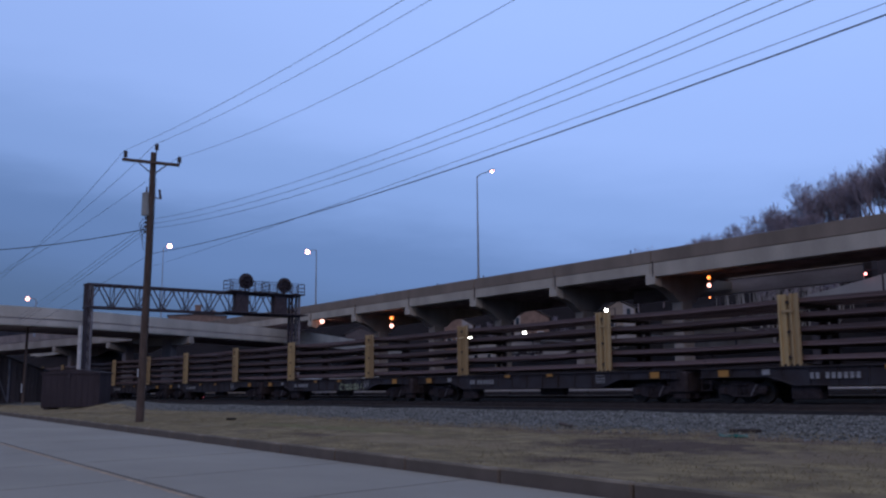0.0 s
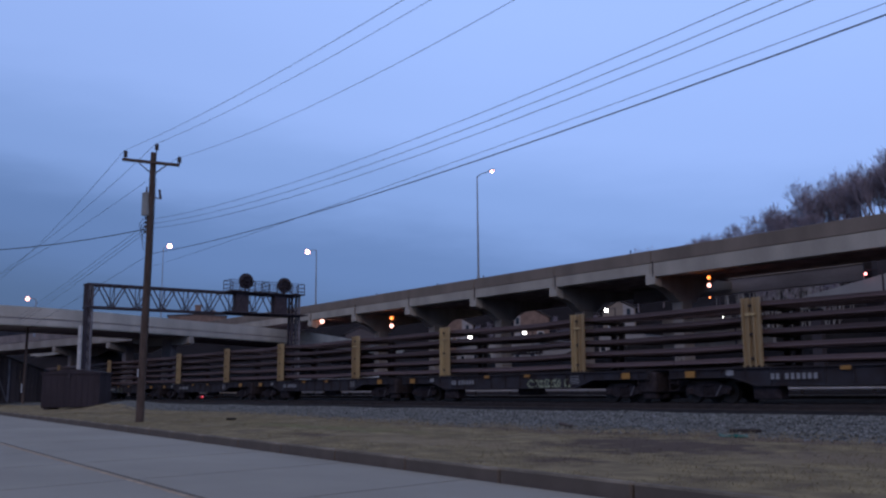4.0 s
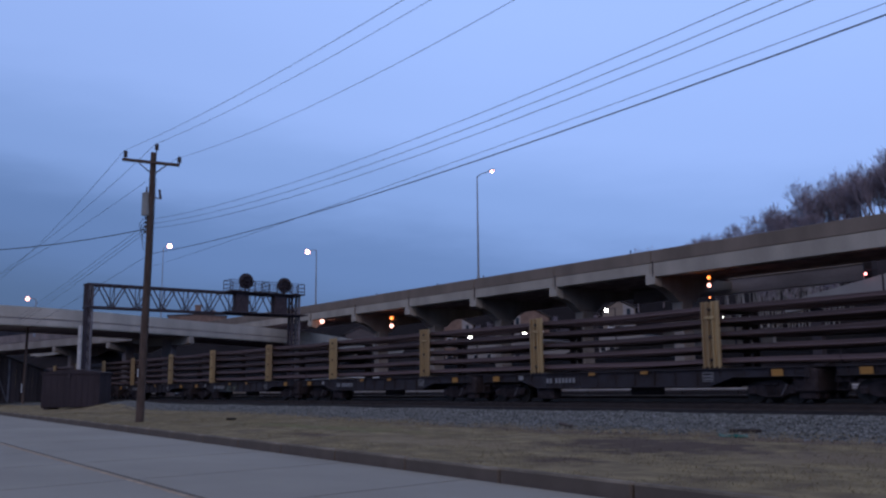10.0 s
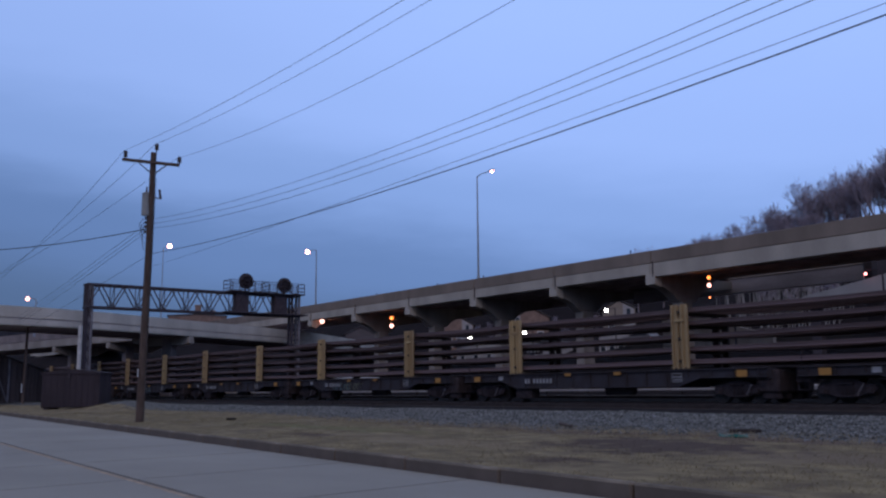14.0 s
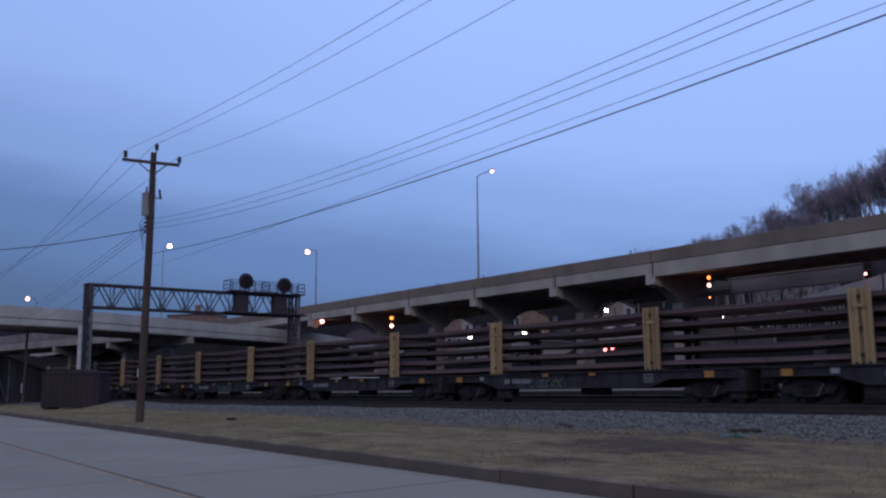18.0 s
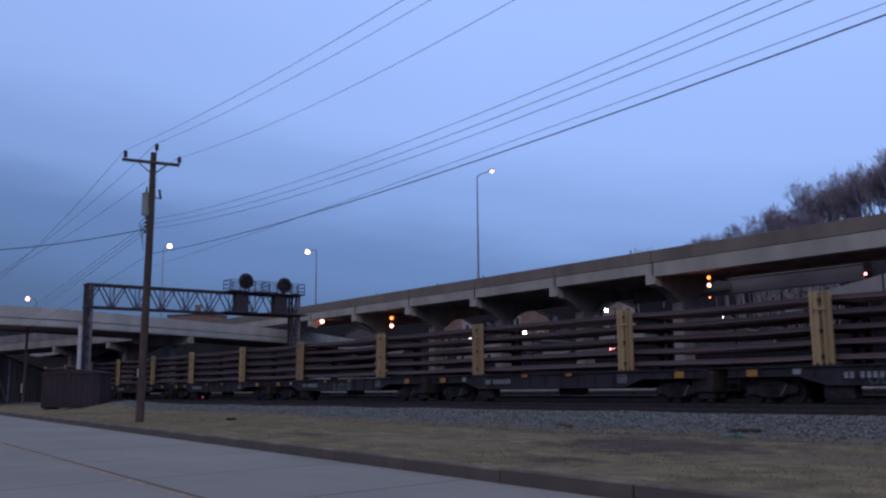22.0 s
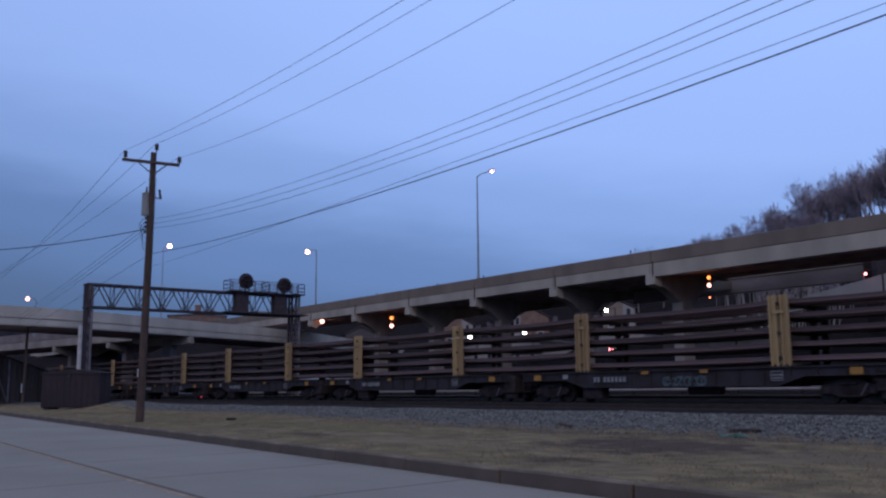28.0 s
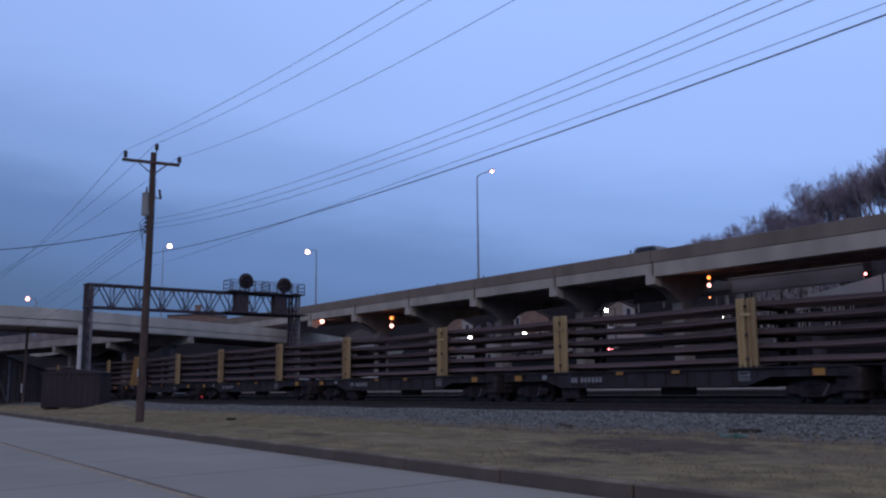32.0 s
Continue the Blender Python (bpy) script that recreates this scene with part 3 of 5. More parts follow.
    for y in (-0.755, 0.755):
        sg = 1 if y > 0 else -1
        s.tube((0, y - 0.07, 0), (0, y + 0.07, 0), 0.42, n=24)
        s.tube((0, y - sg * 0.07, 0), (0, y - sg * 0.095, 0), 0.45, n=24)
        s.tube((0, y - 0.1, 0), (0, y + 0.1, 0), 0.15, n=12)
        for k in range(6):
            a = k * math.pi / 3
            s.tube((0.27 * math.cos(a), y + sg * 0.06, 0.27 * math.sin(a)), (0.27 * math.cos(a), y + sg * 0.085, 0.27 * math.sin(a)), 0.04, n=6)
    out["wheelset"] = s.mesh("wheelset", WHEEL_IRON)
    out["brake_lever"] = Shape().box((0.13, 0, 0.2), (0.05, 0.03, 0.5), 0.008, m=Matrix.Rotation(radians(32), 3, "Y")).mesh("brake_lever", LEG_STEEL)
    out["reflector"] = Shape().box((0, 0, 0), (0.48, 0.012, 0.26), 0.004).mesh("reflector", REFLECT)
    out["small_reflector"] = Shape().box((0, 0, 0), (0.4, 0.012, 0.14), 0.004).mesh("small_reflector", REFLECT_OLD)
    out["pale_reflector"] = Shape().box((0, 0, 0), (0.34, 0.012, 0.2), 0.004).mesh("pale_reflector", DIRTY_WHITE)
    s = Shape()
    for k in range(3):
        s.box((-0.17 + 0.17 * k, 0, 0.04), (0.10, 0.012, 0.10))
    for z in (-0.2, 0.2):
        s.box((0, 0, z), (0.60, 0.012, 0.03))
    for x in (-0.29, 0.29):
        s.box((x, 0, 0), (0.03, 0.012, 0.42))
    s.box((0, 0, -0.1), (0.44, 0.012, 0.05))
    out["data_panel"] = s.mesh("data_panel", DIRTY_WHITE)
    out["mark_bar"] = Shape().box((0, 0, 0), (0.135, 0.012, 0.22)).mesh("mark_bar", DIRTY_WHITE)
    s = Shape()
    s.tube((-0.8, 0, 0), (0.8, 0, 0), 0.2, n=14)
    s.tube((-0.86, 0, 0), (-0.8, 0, 0), 0.1, 0.2, n=14)
    s.tube((0.8, 0, 0), (0.86, 0, 0), 0.2, 0.1, n=14)
    s.box((-0.5, 0, 0.22), (0.06, 0.3, 0.12)).box((0.5, 0, 0.22), (0.06, 0.3, 0.12))
    out["air_tank"] = s.mesh("air_tank", TRUCK_IRON)
    s = Shape().box((0, 0, 0), (1.15, 0.6, 0.58), 0.04)
    s.box((0, -0.31, 0.03), (0.9, 0.03, 0.4), 0.008)
    s.box((0, 0, 0.33), (0.7, 0.3, 0.14))
    out["tool_box"] = s.mesh("tool_box", TRUCK_IRON)
    s = Shape().box((0, 0, 0.12), (0.9, 2.5, 0.9), 0.08)
    for y in (-1.0, -0.35, 0.35, 1.0):
        s.box((0, y, -0.42), (0.7, 0.3, 0.3), 0.04)
    out["end_platform"] = s.mesh("end_platform", TRUCK_IRON)
    s = Shape()
    for dx in (-0.22, 0.22):
        s.tube((dx, 0, -0.55), (dx, 0, 0.2), 0.014, n=6)
    for z in (-0.52, -0.2, 0.1):
        s.tube((-0.22, 0, z), (0.22, 0, z), 0.014, n=6)
    out["step_ladder"] = s.mesh("step_ladder", TRUCK_IRON)
    s = Shape()
    for k in range(16):
        a, b = 2 * math.pi * k / 16, 2 * math.pi * (k + 1) / 16
        s.tube((0, 0.28 * math.cos(a), 0.28 * math.sin(a)), (0, 0.28 * math.cos(b), 0.28 * math.sin(b)), 0.018, n=5, cap=False)
    for k in range(4):
        a = math.pi * k / 2
        s.tube((0, 0, 0), (0, 0.28 * math.cos(a), 0.28 * math.sin(a)), 0.012, n=5)
    s.tube((0, 0, 0), (-0.2, 0, 0), 0.02, n=6)
    s.tube((-0.2, 0, 0.05), (-0.2, 0, -0.7), 0.025, n=6)
    out["brake_wheel"] = s.mesh("brake_wheel", TRUCK_IRON)
    return out


def build_car(m):
    g = car_meshes()
    car = empty("flat_car", label="grimy black flat car with tan rail stands, carrying long rails", category="rail car", group="cars of the rail train")
    part("deck", g["deck"], None, car)
    for a in (-1, 1):
        part("side_sill", g["side_sill"], None, car, m=pose(0, a * 1.42, 0, 0, 0, 0 if a < 0 else 180))
    for a in (-1, 1):
        part("end_sill", g["end_sill"], None, car, m=pose(a * 9.2, 0, 0, 0, 0, 0 if a > 0 else 180))
        part("coupler", g["coupler"], None, car, m=pose(a * 9.25, 0, 0.86, 0, 0, 0 if a > 0 else 180))
        for b in (-1, 1):
            part("step_ladder", g["step_ladder"], None, car, m=pose(a * 8.95, b * 1.46, DECK - 0.35))
    for sx in STAND_X:
        st = part("rail_stand", Shape().box((0, 0, 0.04), (1.1, 2.8, 0.09), 0.012), STAND_DARK, car, "tan-yellow stand between rail layers", m=pose(sx, 0, DECK))
        for a in (-1, 1):
            f = pose(0, a * 1.36, 0.02, 0, 0, 0 if a < 0 else 180)
            for dx in (-0.245, 0.245):
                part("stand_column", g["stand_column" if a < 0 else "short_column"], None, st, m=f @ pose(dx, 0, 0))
            if a < 0:
                part("slot_plate", g["slot_plate"], None, st, "rust-stained brown slotted plate", m=f)
                part("tie_plate", g["tie_plate"], None, st, m=f @ pose(0, 0, 2.02))
                for z in (0.32, 1.25, 2.36):
                    part("pin", g["pin"], None, st, m=f @ pose(0, 0, z))
        for z in TIERS[1:]:
            part("cross_arm", g["cross_arm"], None, st, m=pose(0, 0, z - 0.045))
    wheels = []
    for tx in TRUCK_X:
        tk = part("truck", g["bolster"], None, car, "greasy cast iron truck", m=pose(tx, 0, 0))
        for a in (-1, 1):
            part("side_frame", g["side_frame"], None, tk, m=pose(0, a * 1.0, 0, 0, 0, 0 if a < 0 else 180))
        part("brake_lever", g["brake_lever"], None, tk, "pale slanting bar", m=pose(0.42, -1.13, 0.30))
        for wx in (-0.875, 0.875):
            part("wheelset", g["wheelset"], None, tk, m=pose(wx, 0, 0.42))
    for x in (8.1, -8.05):
        part("reflector", g["reflector"], None, car, "yellow reflector", m=pose(x, -1.545, DECK - 0.22))
    part("reflector", g["small_reflector"], None, car, "orange reflector", m=pose(-1.36, -1.545, DECK - 0.1))
    part("reflector", g["small_reflector"], None, car, "orange reflector", m=pose(1.7, -1.545, DECK - 0.1))
    part("pale_reflector", g["pale_reflector"], None, car, "pale sticker", m=pose(-6.15, -1.545, DECK - 0.2))
    part("data_panel", g["data_panel"], None, car, "white framed data panel", m=pose(4.98, -1.545, DECK - 0.34) @ Matrix.Scale(0.84, 4))
    for x in [-0.865, -0.65] + [-0.265 + 0.23 * k for k in range(6)]:
        part("mark_bar", g["mark_bar"], None, car, "white painted mark", m=pose(-3.4 + x, -1.545, DECK - 0.36))
    part("air_tank", g["air_tank"], None, car, m=pose(1.2, -0.75, 0.52))
    part("tool_box", g["tool_box"], None, car, m=pose(-4.72, -1.0, 0.44))
    part("end_platform", g["end_platform"], None, car, m=pose(9.05, 0, 0.72))
    part("brake_wheel", g["brake_wheel"], None, car, m=pose(-9.15, -0.9, DECK + 0.35, 0, 0, 180))
    car.matrix_basis = m
    return car


# front stand of car 0 passes here at the clip's start (x of the car's middle)
CAR0_X = -33.65
CARS = [build_car(pose(0, TRAIN_Y, RAIL_Z))]
N_FIRST, N_LAST = -2, 17
for k in range(N_FIRST + 1, N_LAST + 1):
    CARS.append(copy_thing(CARS[0], pose(0, TRAIN_Y, RAIL_Z)))


def anchor_frame(car):
    """The braced frame that holds the rails fast on one car."""
    s = Shape().plate([(-2.3, 0), (2.3, 0), (1.3, 2.8), (-1.1, 2.8)], 0.06, "y", 0)
    fr = part("anchor_frame", s, ANCHOR_PAINT, car, "orange-yellow braced anchor frame", m=pose(-4.6, -1.56, DECK - 0.02))
    for x0, x1 in ((-2.2, -1.05), (-1.1, -0.5), (0.0, 0.1), (1.1, 0.65), (2.2, 1.25)):
        part("rib", Shape().tube((x0, -0.06, 0.02), (x1, -0.06, 2.78), 0.06, n=6), ANCHOR_PAINT, fr)
    for z, a, b in ((0.9, -1.9, 1.95), (1.9, -1.45, 1.6)):
        part("rail_bar", Shape().box(((a + b) / 2, -0.06, z), (b - a, 0.08, 0.1), 0.01), ANCHOR_PAINT, fr)


anchor_frame(CARS[10 - N_FIRST])
GRAFFITI = mat("pale_green_spray", (0.33, 0.37, 0.24), 0.8, 0.3, 3, 30, 0.0)


def spray(car, x0, seed, paint=None):
    """Looping sprayed strokes on a side sill."""
    rnd = random.Random(seed)
    for k in range(5):
        s = Shape()
        cx = 0.45 * k
        pts = [(cx + 0.2 * math.cos(a) * rnd.uniform(0.7, 1.3), 0, 0.18 * math.sin(a) * rnd.uniform(0.7, 1.3)) for a in np.linspace(rnd.uniform(0, 2), rnd.uniform(4, 7), 9)]
        for p, q in zip(pts[:-1], pts[1:]):
            d = (Vector(q) - Vector(p))
            nrm = Vector((-d.z, 0, d.x)).normalized() * 0.03
            p, q = Vector(p), Vector(q)
            o = Vector((0, -0.003, 0))
            s.add([p - nrm, q - nrm, q + nrm, p + nrm, p - nrm + o, q - nrm + o, q + nrm + o, p + nrm + o], [(0, 1, 2, 3), (4, 5, 6, 7)])
        part("sprayed_stroke", s, paint or GRAFFITI, car, "pale sprayed stroke", m=pose(x0, -1.44, DECK - 0.5))


spray(CARS[3], 1.9, 3)
spray(CARS[3], 2.6, 13)
FADED_SPRAY = mat("faded_green_spray", (0.15, 0.165, 0.11), 0.8, 0.3, 3, 30, 0.0)
TEAL_SPRAY = mat("dull_teal_spray", (0.10, 0.15, 0.16), 0.8, 0.3, 3, 30, 0.0)
spray(CARS[6], -3.3, 8, TEAL_SPRAY)
spray(CARS[6], -1.7, 9, FADED_SPRAY)
spray(CARS[8], -0.3, 21, TEAL_SPRAY)
spray(CARS[8], -0.1, 22, TEAL_SPRAY)


def build_strings():
    """Long rails lying in five layers through the stands of all the cars."""
    strings = []
    x_a, x_b = -(N_LAST + 0.5) * PITCH, (-N_FIRST + 0.5) * PITCH
    span = random.Random(6)
    wave = {(c, s): span.uniform(0.1, 1.2) for c in range(N_LAST, N_FIRST - 1, -1) for s in (False, True)}
    for ti, z0 in enumerate(TIERS):
        n = 11
        for j in range(n):
            y = -1.15 + 2.3 * j / (n - 1)
            rnd = random.Random(ti * 20 + j)
            poses = []
            amp = 0.03 + 0.008 * ti
            for c in range(N_LAST, N_FIRST - 1, -1):
                mid = -c * PITCH
                for a, b in ((mid - 5.13, mid + 5.13), (mid + 5.13, mid + PITCH - 5.13)):
                    sag = amp * wave[(c, a > mid)] + (0.0 if j == 0 else rnd.uniform(-0.05, 0.11))
                    up = rnd.uniform(-0.02, 0.02) if j == 0 else rnd.uniform(-0.04, 0.04)
                    side = rnd.uniform(-0.02, 0.02)
                    for q in range(6):
                        f = q / 6
                        w = math.sin(math.pi * f)
                        poses.append(pose(a + (b - a) * f, y + side * w, z0 + DECK - sag * w + up * math.sin(2 * math.pi * f)))
            sh = Shape().sweep(RAIL_PROF, poses)
            ob = solid("rail_string", sh, LOAD_RAIL, pose(0, TRAIN_Y, RAIL_Z), label="long rusty rail lying in the train's stands", category="rail", group="rails carried by the train")
            strings.append(ob)
    return strings


STRINGS = build_strings()


# ---- viaduct ----
PIERS = [-49.9, -61.6, -73.6, -85.5, -97.2, -108.4, -120, -132, -144]
VIA_W = 8.0


def build_viaduct():
    via = empty("viaduct", label="long concrete highway viaduct on haunched piers", category="viaduct", kind="structure")
    z = VIA_TOP
    joints = [40.0, 16.0, -6.0, -28.0] + PIERS + [-156, -200, -260]
    for a, b in zip(joints[:-1], joints[1:]):
        c, l = (a + b) / 2, a - b - 0.05
        part("parapet", Shape().box((c, VIA_Y + 0.2, z - 0.53), (l, 0.36, 1.06), 0.03), PARAPET, via, "brown-stained parapet")
        low = 1.16 if a > -45 else 0.92
        part("fascia", Shape().box((c, VIA_Y + 0.35, z - 1.13 - low / 2), (l, 0.9, low), 0.03), CONCRETE, via)
        part("drip_joint", Shape().box((c, VIA_Y + 0.5, z - 1.095), (l, 0.6, 0.09)), SOFFIT, via, "dark shadow gap under the parapet")
        wide = 11.3 if -106 < c < -45 else VIA_W
        part("parapet", Shape().box((c, VIA_Y + wide, z - 0.53), (l, 0.36, 1.06), 0.03), PARAPET, via, "brown-stained parapet")
        g = Shape().box((c, VIA_Y + wide / 2 + 0.2, z - 1.3), (l + 0.04, wide - 0.2, 0.3))
        for y in (2.6, 5.0, 7.6)[:3 if wide > 9 else 2 if wide > 5 else 1]:
            g.box((c, VIA_Y + y, z - 1.75), (l + 0.04, 0.4, 0.6))
        g.box((c, VIA_Y + wide - 0.3, z - (1.95 if wide > 9 else 1.7)), (l + 0.04, 0.5, 1.2 if wide > 9 else 0.7))
        part("deck", g, SOFFIT, via)
    road = Shape().box((-33, VIA_Y + VIA_W / 2, z - 1.08), (146, VIA_W - 0.5, 0.12)).box((-183, VIA_Y + 2.0, z - 1.08), (154, 3.2, 0.12))
    part("carriageway", road, ASPHALT, via)
    for x in PIERS[:6]:
        pier = part("pier_cap", Shape().plate([(VIA_Y + 0.7, z - 2.05), (VIA_Y + 0.7, z - 3.0)] + ([(VIA_Y + 2.0, z - 3.5), (VIA_Y + 3.0, z - 4.2), (VIA_Y + 5.2, z - 4.2), (VIA_Y + 6.2, z - 3.3), (VIA_Y + 11.0, z - 2.6), (VIA_Y + 11.0, z - 2.05)] if x > -105 else [(VIA_Y + 1.6, z - 2.5), (VIA_Y + 1.6, z - 2.05)]), 0.96, "x", x), CAP, via)
        part("drain_pipe", Shape().tube((x + 0.3, VIA_Y - 0.14, z - 2.3), (x + 0.3, VIA_Y - 0.14, z - 0.95), 0.05, n=8), DARK_STEEL, pier, "thin dark drain pipe")
        # the cap end's stronger light is given by a paler concrete
        part("cap_nose", Shape().plate([(VIA_Y - 0.15, z - 2.04), (VIA_Y - 0.15, z - 2.9), (VIA_Y + 0.7, z - 3.15), (VIA_Y + 0.7, z - 2.04)], 1.0, "x", x), CONCRETE, pier, "paler cap end, toned as lit")
        if x > -105:
            part("column", Shape().box((x, VIA_Y + 4.0, 4.4), (1.1, 1.5, 9.2), 0.08), CAP, pier)
    # small posts along the parapet
    for x, h in ((-52.2, 0.34), (-72.2, 0.24), (-92.5, 0.2), (-80.2, 0.2)):
        part("parapet_marker", Shape().box((x, VIA_Y + 0.2, z + h / 2), (0.08, 0.1, h), 0.01), DARK_STEEL, via)
    # the long span over the street has a deep girder behind and a sloping wing wall
    part("rear_girder", Shape().box((-49.0, VIA_Y + 10.9, z - 2.47), (24.2, 0.5, 1.26), 0.03), GIRDER, via, "damp grey rear girder")
    part("upper_beam", Shape().box((-49.0, VIA_Y + 11.0, z - 1.42), (24.2, 0.5, 0.8), 0.02), LOWER_CONCRETE, via, "stained beam above the rear girder")
    # shadow line at the girder's step, painted as a dark strip
    part("girder_seam", Shape().box((-49.0, VIA_Y + 10.8, z - 1.83), (24.2, 0.4, 0.05)), SHADE_BLACK, via, "dark strip for the shadow line along the girder")
    # added block: its black covers the girder's lit end face
    part("bearing_block", Shape().box((-36.55, VIA_Y + 10.8, z - 2.1), (0.7, 0.9, 2.2), 0.03), SHADE_BLACK, via, "dark block added over the girder's end")
    return via


build_viaduct()


def bridge_deck(name, pts, z_top, width, sag, label, piers=(), cap_low=1.0, ph=1.1, top_mat=None):
    """A curved bridge: parapet, fascia and deck swept along a line of plan points."""
    th = empty(name, label=label, category="bridge", kind="structure")
    P = []
    for (p0, p1, p2, p3) in zip([pts[0]] + pts[:-2], pts[:-1], pts[1:], pts[2:] + [pts[-1]]):
        for k in range(6):
            t = k / 6
            P.append(tuple(0.5 * ((2 * b) + (-a + c) * t + (2 * a - 5 * b + 4 * c - d) * t * t + (-a + 3 * b - 3 * c + d) * t ** 3) for a, b, c, d in zip(p0, p1, p2, p3)))
    P.append(pts[-1])
    poses = []
    for i, p in enumerate(P):
        q0, q1 = P[max(0, i - 1)], P[min(len(P) - 1, i + 1)]
        a = math.degrees(math.atan2(q1[1] - q0[1], q1[0] - q0[0]))
        poses.append(pose(p[0], p[1], z_top, 0, 0, a))
    # the camera's side lies at -y of the running direction
    para = [(0, 0), (0.3, 0), (0.3, -ph), (0, -ph)]
    seam = [(0.16, -ph + 0.02), (0.4, -ph + 0.02), (0.4, -ph - 0.15), (0.16, -ph - 0.15)]
    fasc = [(-0.12, -ph - 0.13), (0.5, -ph - 0.13), (0.5, -sag), (-0.06, -sag), (-0.12, -sag + 0.12)]
    deck = [(0.5, -1.2), (width, -1.2), (width, -sag + 0.1), (0.5, -sag + 0.1)]
    rear = [(width, -0.1), (width + 0.3, -0.1), (width + 0.3, -sag), (width, -sag)]
    step = 6
    for k in range(0, len(poses) - 1, step):
        seg = poses[k:k + step + 1]
        part("parapet", Shape().sweep(para, seg), top_mat or RAMP_CONCRETE, th)
        part("fascia", Shape().sweep(fasc, seg), LOWER_CONCRETE if top_mat else RAMP_CONCRETE, th)
        part("drip_joint", Shape().sweep(seam, seg), SOFFIT, th, "dark gap under the parapet")
        part("rear_parapet", Shape().sweep(rear, seg), PARAPET, th)
        part("deck", Shape().sweep(deck, seg), SOFFIT, th)
    for (i, ground) in piers:
        m = poses[i]
        cap = Shape().plate([(-0.1, -sag), (-0.1, -sag - 0.8), (0.9, -sag - 1.0), (2.2, -sag - cap_low), (width - 2, -sag - cap_low), (width, -sag - 0.45), (width, -sag)], 0.9, "x", 0)
        c = part("pier_cap", cap, CAP, th, m=m)
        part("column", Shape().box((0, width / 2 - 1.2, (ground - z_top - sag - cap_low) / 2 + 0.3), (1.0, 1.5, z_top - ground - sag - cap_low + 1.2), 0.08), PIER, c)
    return th


bridge_deck("ramp_bridge", [(-91.0, -60.0), (-93.0, -20.0), (-94.6, 6.0), (-95.6, 19.2), (-98.0, 28.0), (-102.3, 36.8), (-106.6, 45.5), (-113.3, 58.7), (-125.4, 75.4), (-142, 94), (-165, 118)], 10.0, 9.0, 1.9,
            "pale concrete ramp bridge crossing over the railway", piers=((10, 0.2), (34, 0.4), (50, 5.0)))
bridge_deck("lower_bridge", [(-240, 17.0), (-200, 29.0), (-176, 35.9), (-152, 40.6), (-130, 45.5)], 11.6, 9.0, 2.6,
            "concrete bridge behind the ramp", piers=((17, 0.2), (21, 0.2)), cap_low=1.4, ph=1.3, top_mat=PIER)


